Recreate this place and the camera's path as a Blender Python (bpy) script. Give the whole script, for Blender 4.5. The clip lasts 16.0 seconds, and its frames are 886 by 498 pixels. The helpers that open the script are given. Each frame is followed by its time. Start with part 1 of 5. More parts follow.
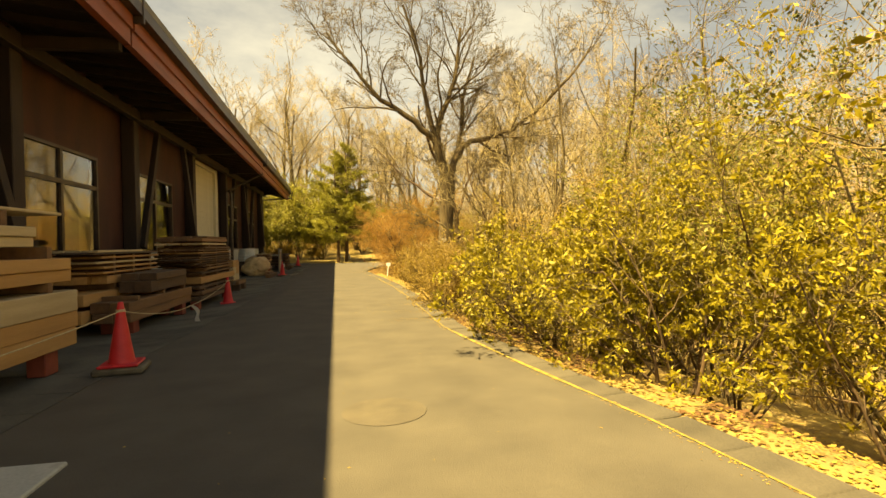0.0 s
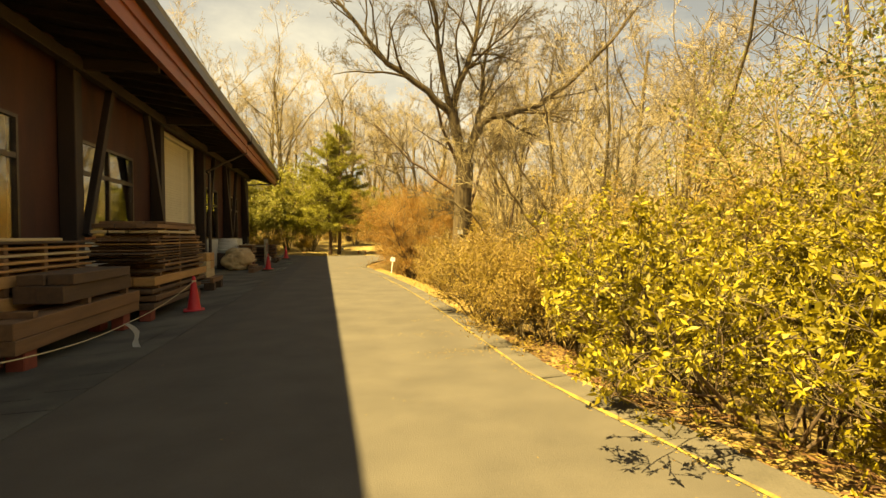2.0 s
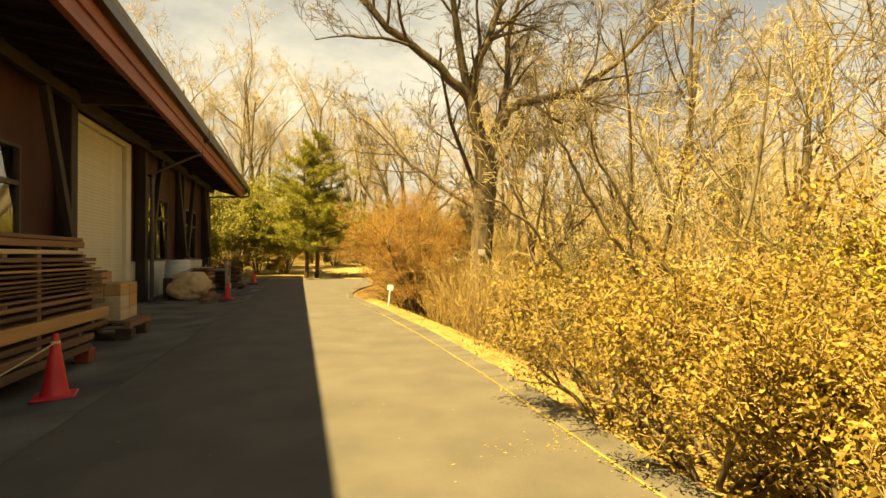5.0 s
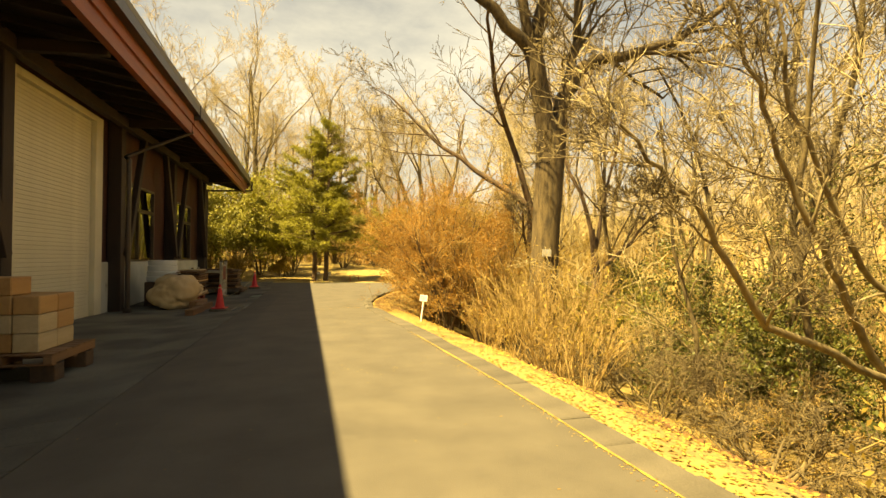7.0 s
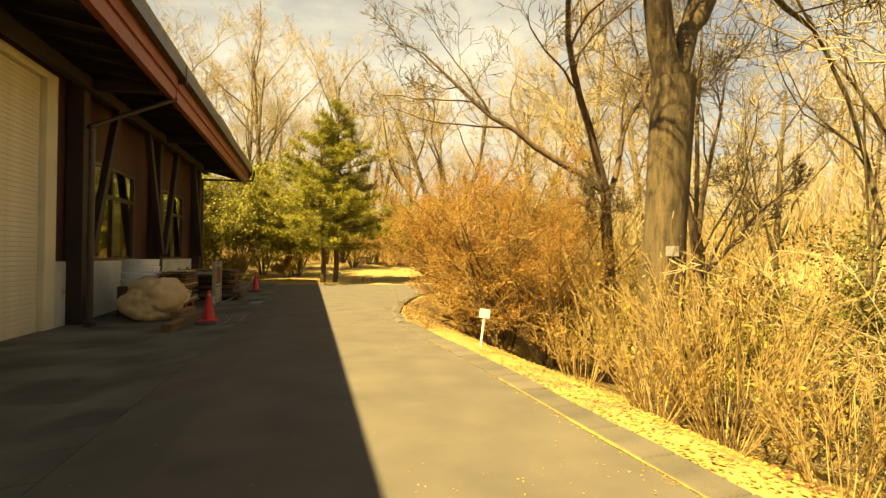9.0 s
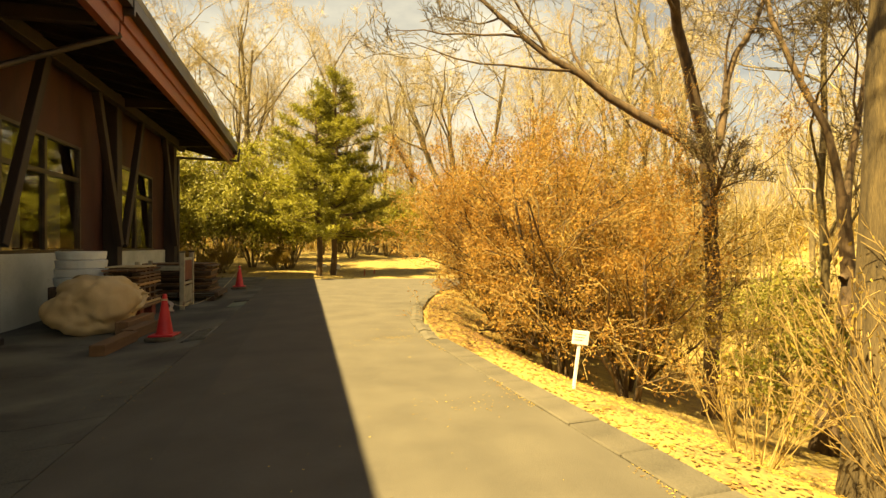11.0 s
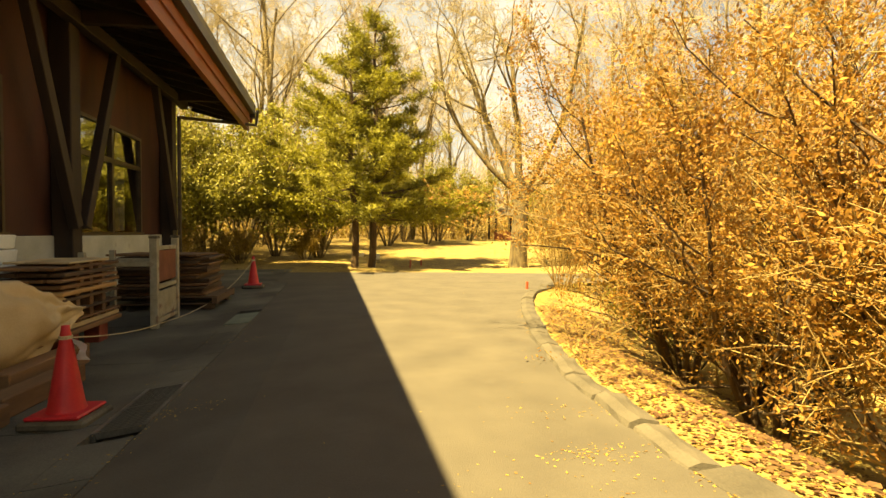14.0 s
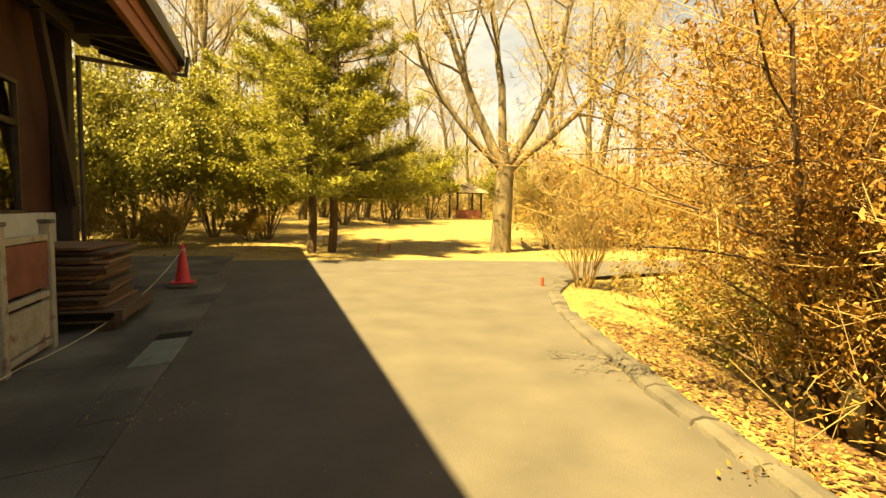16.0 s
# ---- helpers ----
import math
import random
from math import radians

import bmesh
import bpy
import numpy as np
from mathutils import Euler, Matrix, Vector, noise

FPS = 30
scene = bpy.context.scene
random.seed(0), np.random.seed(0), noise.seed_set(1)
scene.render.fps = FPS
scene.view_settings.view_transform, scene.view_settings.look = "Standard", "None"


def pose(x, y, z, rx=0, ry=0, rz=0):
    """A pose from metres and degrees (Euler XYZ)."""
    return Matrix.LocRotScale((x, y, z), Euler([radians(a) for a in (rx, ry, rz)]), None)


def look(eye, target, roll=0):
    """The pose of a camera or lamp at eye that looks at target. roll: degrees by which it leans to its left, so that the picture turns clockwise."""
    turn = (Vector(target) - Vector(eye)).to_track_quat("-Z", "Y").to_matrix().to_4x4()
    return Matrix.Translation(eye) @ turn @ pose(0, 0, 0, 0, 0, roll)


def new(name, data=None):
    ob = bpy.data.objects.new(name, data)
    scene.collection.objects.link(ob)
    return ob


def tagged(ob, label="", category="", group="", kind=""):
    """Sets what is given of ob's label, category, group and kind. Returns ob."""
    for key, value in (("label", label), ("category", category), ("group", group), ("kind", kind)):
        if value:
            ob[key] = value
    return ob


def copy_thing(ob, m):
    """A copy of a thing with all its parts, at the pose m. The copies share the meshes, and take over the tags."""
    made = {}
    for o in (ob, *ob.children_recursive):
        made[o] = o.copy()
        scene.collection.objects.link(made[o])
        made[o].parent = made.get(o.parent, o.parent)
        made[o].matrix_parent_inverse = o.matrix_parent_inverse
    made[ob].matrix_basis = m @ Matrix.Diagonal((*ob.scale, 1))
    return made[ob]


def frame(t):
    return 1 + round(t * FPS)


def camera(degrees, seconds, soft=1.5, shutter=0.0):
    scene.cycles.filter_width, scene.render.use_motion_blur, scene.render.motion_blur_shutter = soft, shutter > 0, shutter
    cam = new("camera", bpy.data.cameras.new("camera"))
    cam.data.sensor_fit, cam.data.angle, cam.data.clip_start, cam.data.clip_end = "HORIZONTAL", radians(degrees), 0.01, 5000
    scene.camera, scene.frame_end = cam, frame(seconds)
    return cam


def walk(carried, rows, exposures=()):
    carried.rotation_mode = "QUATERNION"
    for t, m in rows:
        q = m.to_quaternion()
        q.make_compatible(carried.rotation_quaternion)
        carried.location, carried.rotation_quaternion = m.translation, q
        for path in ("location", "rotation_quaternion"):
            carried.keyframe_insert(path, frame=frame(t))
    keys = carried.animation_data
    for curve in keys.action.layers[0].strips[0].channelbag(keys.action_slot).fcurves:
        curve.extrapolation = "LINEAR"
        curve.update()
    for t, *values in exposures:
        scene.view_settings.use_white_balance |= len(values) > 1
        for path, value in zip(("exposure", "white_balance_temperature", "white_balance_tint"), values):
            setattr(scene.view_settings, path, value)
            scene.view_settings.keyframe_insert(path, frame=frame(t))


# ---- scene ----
cam = camera(82.8, 16.0)
METRES, EYE, TILT, LEAN, TURN = 25.0, 1.35, -1.7, -1.5, -10.5
EXPOSURES = [(0.0, 1.86, 11000, 11), (5.0, 1.98, 11000, 11), (9.0, 2.0, 11000, 11), (12.0, 2.02, 11000, 11), (14.0, 2.22, 11000, 11), (16.0, 2.25, 11000, 11)]
PATH = [
    (0, (-0.026, 0.006, 1.313), (0.351, 1.97, 1.291), -1.1),
    (0.5, (-0.13, 0.841, 1.297), (0.236, 2.808, 1.285), -0.9),
    (1, (-0.243, 1.626, 1.29), (0.144, 3.588, 1.281), -0.6),
    (1.5, (-0.304, 2.413, 1.292), (0.101, 4.371, 1.274), -0.1),
    (2, (-0.356, 3.183, 1.32), (0.065, 5.138, 1.268), -0.2),
    (2.5, (-0.372, 3.912, 1.331), (0.049, 5.866, 1.268), -0.2),
    (3, (-0.428, 4.615, 1.337), (0.046, 6.557, 1.286), -0.2),
    (3.5, (-0.426, 5.367, 1.346), (0.064, 7.306, 1.32), -0.2),
    (4, (-0.438, 6.105, 1.353), (0.065, 8.041, 1.349), -0.3),
    (6.5, (-0.491, 9.992, 1.356), (0.022, 11.925, 1.398), -0.2),
    (7, (-0.562, 10.867, 1.347), (-0.074, 12.806, 1.382), 0.2),
    (7.5, (-0.611, 11.784, 1.343), (-0.165, 13.734, 1.354), 0.5),
    (8, (-0.707, 12.538, 1.353), (-0.236, 14.482, 1.371), 0.4),
    (8.5, (-0.776, 13.332, 1.356), (-0.306, 15.276, 1.39), 0.4),
    (11, (-0.824, 17.206, 1.365), (-0.334, 19.145, 1.353), 0.2),
    (11.5, (-0.828, 17.991, 1.369), (-0.369, 19.938, 1.358), 0.4),
    (12, (-0.858, 18.722, 1.38), (-0.366, 20.66, 1.377), 0.8),
    (12.5, (-0.8, 19.514, 1.365), (-0.41, 21.475, 1.369), 0.1),
    (13, (-0.9, 20.366, 1.337), (-0.556, 22.336, 1.328), 0.4),
    (13.5, (-0.998, 21.216, 1.309), (-0.683, 23.191, 1.284), 0.5),
    (14, (-1.137, 21.918, 1.29), (-0.745, 23.878, 1.227), 0.4),
    (14.5, (-1.219, 22.639, 1.316), (-0.82, 24.597, 1.236), 0.6),
    (15, (-1.298, 23.32, 1.34), (-0.803, 25.256, 1.259), 0.3),
    (15.5, (-1.348, 24.05, 1.357), (-0.832, 25.979, 1.249), 0.3),
    (16, (-1.48, 24.695, 1.388), (-0.882, 26.597, 1.234), 1.0),
]
walk(cam, [(t, look(eye, target, roll)) for t, eye, target, roll in PATH], EXPOSURES)

# ---- light ----
SUN_EL, SUN_AZ = 58.0, 243.0      # light travels +x and a little +y
world = bpy.data.worlds.new("sky_world")
scene.world = world
world.use_nodes = True
wn = world.node_tree.nodes
sky = wn.new("ShaderNodeTexSky")
sky.sky_type, sky.sun_disc = "NISHITA", False
sky.sun_elevation, sky.sun_rotation = radians(SUN_EL), radians(SUN_AZ)
sky.air_density, sky.dust_density = 1.0, 1.0
wt = wn.new("ShaderNodeTexCoord")
wm = wn.new("ShaderNodeMapping")
wm.inputs["Scale"].default_value = (1.0, 1.0, 2.4)
wc = wn.new("ShaderNodeTexNoise")
wc.inputs["Scale"].default_value, wc.inputs["Detail"].default_value, wc.inputs["Roughness"].default_value = 2.2, 8, 0.6
wr = wn.new("ShaderNodeMapRange")
wr.inputs["From Min"].default_value, wr.inputs["From Max"].default_value, wr.inputs["To Max"].default_value = 0.36, 0.62, 0.95
wr.inputs["To Min"].default_value = 0.3
wx = wn.new("ShaderNodeMix")
wx.data_type = "RGBA"
wx.inputs[7].default_value = (7.9, 8.9, 9.1, 1)    # thin bright cloud
wl = world.node_tree.links
wl.new(wt.outputs["Generated"], wm.inputs["Vector"])
wl.new(wm.outputs[0], wc.inputs["Vector"])
wl.new(wc.outputs[0], wr.inputs["Value"])
wz = wn.new("ShaderNodeSeparateXYZ")     # haze and cloud thin out towards the zenith
wl.new(wt.outputs["Generated"], wz.inputs[0])
wh = wn.new("ShaderNodeMapRange")
wh.inputs["From Min"].default_value, wh.inputs["From Max"].default_value = 0.35, 0.8
wh.inputs["To Min"].default_value, wh.inputs["To Max"].default_value = 1.0, 0.12
wl.new(wz.outputs[2], wh.inputs["Value"])
wf = wn.new("ShaderNodeMath")
wf.operation = "MULTIPLY"
wl.new(wr.outputs[0], wf.inputs[0])
wl.new(wh.outputs[0], wf.inputs[1])
wl.new(wf.outputs[0], wx.inputs[0])
wl.new(sky.outputs[0], wx.inputs[6])
wl.new(wx.outputs[2], wn["Background"].inputs[0])
wn["Background"].inputs[1].default_value = 0.031
sun = new("sun", bpy.data.lights.new("sun", "SUN"))
sun.data.energy, sun.data.angle, sun.data.color = 5.0, radians(0.5), (1.0, 0.92, 0.57)
SUN_DIR = Vector((0.556, 0.28, -1.0)).normalized()
sun.matrix_world = look((0, 0, 40), Vector((0, 0, 40)) + SUN_DIR * 10)


# ---- materials ----
def mat(name, c1, c2, scale=6.0, rough=0.8, bump=0.2, metal=0.0, stretch=(1, 1, 1), island=0.0, obj=0.0, fine=60.0, trans=0.0, stain=None):
    """Two-scale noise between two colours, with fine grain, bump and per-piece variation."""
    m = bpy.data.materials.new(name)
    m.use_nodes = True
    nt = m.node_tree
    n, l = nt.nodes, nt.links
    b = n["Principled BSDF"]
    b.inputs["Roughness"].default_value = rough
    b.inputs["Metallic"].default_value = metal
    tc = n.new("ShaderNodeTexCoord")
    mp = n.new("ShaderNodeMapping")
    mp.inputs["Scale"].default_value = stretch
    l.new(tc.outputs["Object"], mp.inputs["Vector"])
    n1 = n.new("ShaderNodeTexNoise")
    n1.inputs["Scale"].default_value, n1.inputs["Detail"].default_value = scale, 6
    n2 = n.new("ShaderNodeTexNoise")
    n2.inputs["Scale"].default_value, n2.inputs["Detail"].default_value = fine, 4
    l.new(mp.outputs[0], n1.inputs["Vector"])
    l.new(mp.outputs[0], n2.inputs["Vector"])
    add = n.new("ShaderNodeMath")
    add.operation = "MULTIPLY_ADD"
    add.inputs[1].default_value = 0.45
    l.new(n2.outputs[0], add.inputs[0])
    l.new(n1.outputs[0], add.inputs[2])
    mr = n.new("ShaderNodeMapRange")
    mr.inputs["From Min"].default_value, mr.inputs["From Max"].default_value = 0.5, 0.95
    l.new(add.outputs[0], mr.inputs["Value"])
    fac = mr.outputs[0]
    if island or obj:
        src = n.new("ShaderNodeNewGeometry").outputs["Random Per Island"] if island else n.new("ShaderNodeObjectInfo").outputs["Random"]
        k = island or obj
        mx = n.new("ShaderNodeMix")
        mx.inputs[0].default_value = k
        l.new(fac, mx.inputs[2])
        l.new(src, mx.inputs[3])
        fac = mx.outputs[0]
    mix = n.new("ShaderNodeMix")
    mix.data_type = "RGBA"
    mix.inputs[6].default_value, mix.inputs[7].default_value = (*c1, 1), (*c2, 1)
    l.new(fac, mix.inputs[0])
    col = mix.outputs[2]
    if stain:
        n3 = n.new("ShaderNodeTexNoise")
        n3.inputs["Scale"].default_value, n3.inputs["Detail"].default_value = stain[1], 8
        l.new(tc.outputs["Object"], n3.inputs["Vector"])
        r3 = n.new("ShaderNodeMapRange")
        r3.inputs["From Min"].default_value, r3.inputs["From Max"].default_value = stain[2], stain[2] + 0.14
        l.new(n3.outputs[0], r3.inputs["Value"])
        m3 = n.new("ShaderNodeMix")
        m3.data_type = "RGBA"
        m3.inputs[7].default_value = (*stain[0], 1)
        l.new(r3.outputs[0], m3.inputs[0])
        l.new(col, m3.inputs[6])
        col = m3.outputs[2]
    l.new(col, b.inputs["Base Color"])
    if bump:
        bp = n.new("ShaderNodeBump")
        bp.inputs["Strength"].default_value, bp.inputs["Distance"].default_value = bump, 0.02
        l.new(add.outputs[0], bp.inputs["Height"])
        l.new(bp.outputs[0], b.inputs["Normal"])
    if trans:
        t = n.new("ShaderNodeBsdfTranslucent")
        l.new(col, t.inputs["Color"])
        ms = n.new("ShaderNodeMixShader")
        ms.inputs[0].default_value = trans
        l.new(b.outputs[0], ms.inputs[1])
        l.new(t.outputs[0], ms.inputs[2])
        l.new(ms.outputs[0], n["Material Output"].inputs["Surface"])
    return m


ASPHALT = mat("asphalt", (0.070, 0.061, 0.048), (0.106, 0.092, 0.071), 1.6, 0.92, 0.35, fine=110, stain=((0.088, 0.077, 0.06), 5.0, 0.6))
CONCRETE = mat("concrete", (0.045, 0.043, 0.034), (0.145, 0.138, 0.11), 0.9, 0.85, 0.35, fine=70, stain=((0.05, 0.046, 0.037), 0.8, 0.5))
PLINTH = mat("painted_plinth", (0.34, 0.35, 0.31), (0.52, 0.53, 0.48), 1.5, 0.8, 0.15, stain=((0.28, 0.27, 0.23), 3.0, 0.62))
KERB = mat("kerb_stone", (0.05, 0.044, 0.034), (0.125, 0.108, 0.08), 3.0, 0.9, 0.6, obj=0.35)
SOIL = mat("leaf_litter", (0.16, 0.10, 0.045), (0.40, 0.29, 0.09), 2.2, 0.95, 0.9, fine=35, stain=((0.30, 0.22, 0.075), 0.35, 0.5))
DRYGRASS = mat("dry_grass", (0.36, 0.29, 0.09), (0.55, 0.45, 0.14), 5.0, 0.95, 0.7, island=0.6)
LITTER_BROWN = mat("old_brown_leaf", (0.055, 0.024, 0.012), (0.22, 0.11, 0.042), 3.0, 0.8, 0.0, island=0.85, trans=0.1)
LITTER = mat("fallen_leaf", (0.15, 0.075, 0.028), (0.50, 0.35, 0.08), 3.0, 0.8, 0.0, island=0.85, trans=0.15)
BARK = mat("bark", (0.06, 0.043, 0.026), (0.22, 0.165, 0.08), 3.0, 0.95, 0.9, stretch=(3, 3, 0.8), fine=24)
BARK_DARK = mat("dark_bark", (0.05, 0.032, 0.02), (0.16, 0.10, 0.055), 4.0, 0.95, 0.9, stretch=(3, 3, 0.6), fine=24)
BARK_PALE = mat("pale_twig_bark", (0.25, 0.195, 0.105), (0.50, 0.40, 0.215), 2.0, 0.9, 0.3, island=0.5)
TWIG = mat("orange_twig", (0.21, 0.13, 0.05), (0.43, 0.30, 0.12), 2.0, 0.9, 0.0, island=0.6)
LEAF_EVER = mat("evergreen_leaf", (0.12, 0.10, 0.012), (0.44, 0.35, 0.035), 1.0, 0.6, 0.0, island=0.7, trans=0.25)
LEAF_OCHRE = mat("ochre_leaf", (0.17, 0.105, 0.03), (0.43, 0.30, 0.06), 1.0, 0.7, 0.0, island=0.7, trans=0.3)
LEAF_RUST = mat("rust_leaf", (0.23, 0.095, 0.027), (0.55, 0.31, 0.075), 1.0, 0.7, 0.0, island=0.7, trans=0.42)
LEAF_OLIVE = mat("olive_leaf", (0.11, 0.112, 0.024), (0.37, 0.335, 0.065), 1.0, 0.6, 0.0, island=0.7, trans=0.3)
NEEDLE = mat("pine_needles", (0.115, 0.115, 0.018), (0.37, 0.335, 0.045), 1.5, 0.6, 0.0, island=0.7, trans=0.3)
LEAF_DEEP = mat("deep_green_leaf", (0.035, 0.042, 0.010), (0.15, 0.15, 0.03), 1.0, 0.5, 0.0, island=0.7, trans=0.15)
BARK_LEAN = mat("smooth_tan_bark", (0.13, 0.095, 0.05), (0.30, 0.23, 0.12), 3.0, 0.9, 0.5, stretch=(3, 3, 1), fine=30)
BARK_OAK = mat("oak_bark", (0.035, 0.024, 0.013), (0.15, 0.105, 0.05), 3.5, 0.95, 1.0, stretch=(4, 4, 0.7), fine=26)
WOOD_WALL = mat("stained_wall_boards", (0.032, 0.008, 0.004), (0.070, 0.018, 0.009), 2.0, 0.75, 0.3, stretch=(1, 1, 0.3), fine=40)
WOOD_DARK = mat("dark_stained_beam", (0.012, 0.006, 0.004), (0.03, 0.014, 0.008), 3.0, 0.7, 0.3, stretch=(1, 1, 0.3))
FASCIA = mat("red_fascia_paint", (0.17, 0.04, 0.018), (0.28, 0.068, 0.03), 2.0, 0.55, 0.15, stretch=(3, 0.4, 3))
ROOFING = mat("roof_sheet", (0.10, 0.085, 0.055), (0.20, 0.17, 0.10), 2.0, 0.6, 0.3)
GUTTER = mat("dark_gutter", (0.02, 0.014, 0.011), (0.05, 0.03, 0.022), 4.0, 0.45, 0.1)
SHUTTER = mat("cream_shutter", (0.50, 0.46, 0.34), (0.64, 0.60, 0.46), 1.2, 0.55, 0.05, obj=0.2, stain=((0.40, 0.35, 0.24), 1.4, 0.62))
FRAME = mat("brown_window_frame", (0.03, 0.02, 0.014), (0.07, 0.045, 0.03), 4.0, 0.4, 0.05, metal=0.3)
INSIDE = mat("interior_plaster", (0.20, 0.17, 0.13), (0.28, 0.24, 0.18), 1.0, 0.9, 0.1)
CURTAIN = mat("roller_blind", (0.12, 0.105, 0.08), (0.17, 0.15, 0.12), 1.0, 0.9, 0.05)
LUMBER = mat("fresh_sawn_lumber", (0.32, 0.16, 0.06), (0.52, 0.31, 0.125), 2.0, 0.75, 0.25, stretch=(6, 0.5, 6), obj=0.5, fine=30)
LUMBER_OLD = mat("weathered_lumber", (0.10, 0.05, 0.025), (0.25, 0.135, 0.065), 2.0, 0.85, 0.35, stretch=(6, 0.5, 6), obj=0.5, fine=30)
LUMBER_DARK = mat("dark_lumber", (0.045, 0.026, 0.016), (0.13, 0.075, 0.042), 2.0, 0.85, 0.35, stretch=(6, 0.5, 6), obj=0.5, fine=30)
LUMBER_PALE = mat("pale_board", (0.38, 0.29, 0.17), (0.56, 0.45, 0.28), 2.0, 0.75, 0.2, stretch=(6, 0.5, 6), obj=0.4, fine=30)
REDPOST = mat("red_brown_support", (0.16, 0.03, 0.02), (0.28, 0.06, 0.035), 4.0, 0.7, 0.2)
CONE_RED = mat("cone_plastic", (0.50, 0.014, 0.022), (0.64, 0.026, 0.034), 5.0, 0.5, 0.05, stain=((0.35, 0.03, 0.03), 7, 0.62))
CONE_WEIGHT = mat("cone_weight", (0.06, 0.05, 0.035), (0.15, 0.13, 0.09), 6.0, 0.85, 0.3)
ROPE = mat("rope", (0.40, 0.33, 0.20), (0.60, 0.52, 0.34), 30.0, 0.9, 0.2)
WHITE = mat("white_vinyl", (0.62, 0.63, 0.62), (0.78, 0.78, 0.76), 5.0, 0.5, 0.05)
BAG = mat("woven_bulk_bag", (0.46, 0.33, 0.17), (0.60, 0.46, 0.27), 2.0, 0.75, 0.3, fine=90)
TUB = mat("grey_white_tub", (0.50, 0.54, 0.54), (0.68, 0.71, 0.70), 2.0, 0.45, 0.05)
RUSTPANEL = mat("rusty_red_panel", (0.12, 0.035, 0.018), (0.24, 0.08, 0.045), 3.0, 0.8, 0.3)
CHIPPED = mat("chipped_white_paint", (0.22, 0.20, 0.145), (0.40, 0.37, 0.28), 5.0, 0.7, 0.3, stain=((0.14, 0.05, 0.025), 5.0, 0.56))
STEEL = mat("galvanised_grating", (0.13, 0.13, 0.12), (0.26, 0.26, 0.24), 8.0, 0.5, 0.1, metal=0.7)
GREENPLATE = mat("green_grey_cover", (0.10, 0.13, 0.10), (0.18, 0.21, 0.16), 4.0, 0.8, 0.2)
SIGNWHITE = mat("white_sign_board", (0.72, 0.72, 0.70), (0.82, 0.82, 0.80), 8.0, 0.5, 0.03)
GREYINK = mat("grey_print", (0.25, 0.24, 0.22), (0.32, 0.31, 0.28), 20.0, 0.7, 0.0)
STAKE = mat("red_stake_paint", (0.35, 0.06, 0.03), (0.5, 0.1, 0.05), 6.0, 0.6, 0.1)
THATCH = mat("pavilion_shingle", (0.13, 0.10, 0.06), (0.30, 0.24, 0.15), 4.0, 0.9, 0.4)

GLASS = bpy.data.materials.new("window_glass")
GLASS.use_nodes = True
gb = GLASS.node_tree.nodes["Principled BSDF"]
gb.inputs["Base Color"].default_value = (0.9, 0.92, 0.9, 1)
gb.inputs["Roughness"].default_value = 0.015
gb.inputs["Transmission Weight"].default_value = 1.0
gb.inputs["IOR"].default_value = 1.75
gb.inputs["Specular IOR Level"].default_value = 1.0


# ---- mesh helpers ----
def mesh_of(name, bm, material):
    me = bpy.data.meshes.new(name)
    bm.to_mesh(me)
    bm.free()
    me.materials.append(material)
    return me


def part(name, bm, material, parent=None, label="", smooth=False):
    ob = new(name, mesh_of(name, bm, material))
    if smooth:
        ob.data.polygons.foreach_set("use_smooth", [True] * len(ob.data.polygons))
    ob.parent = parent
    return tagged(ob, label)


def empty(name, m, label, category, group="", kind=""):
    ob = new(name)
    ob.empty_display_size = 0.1
    ob.matrix_world = m
    return tagged(ob, label, category, group, kind)


def box(bm, x0, y0, z0, x1, y1, z1, bevel=0.0, m=None):
    made = bmesh.ops.create_cube(bm, size=1.0)["verts"]
    c, s = Vector(((x0 + x1) / 2, (y0 + y1) / 2, (z0 + z1) / 2)), Vector((abs(x1 - x0), abs(y1 - y0), abs(z1 - z0)))
    for v in made:
        v.co = Vector((v.co.x * s.x, v.co.y * s.y, v.co.z * s.z)) + c
    if bevel:
        es = list({e for v in made for e in v.link_edges})
        made = bmesh.ops.bevel(bm, geom=es, offset=bevel, segments=1, affect="EDGES")["verts"]
    if m is not None:
        for v in {v for v in made if v.is_valid}:
            v.co = m @ v.co
    return bm


def boxed(*a, **k):
    return box(bmesh.new(), *a, **k)


def beam(p, q, w, h, bevel=0.01):
    """A square beam from p to q."""
    p, q = Vector(p), Vector(q)
    d = q - p
    rot = d.to_track_quat("Y", "Z").to_matrix().to_4x4()
    return boxed(-w / 2, 0, -h / 2, w / 2, d.length, h / 2, bevel=bevel, m=Matrix.Translation(p) @ rot)


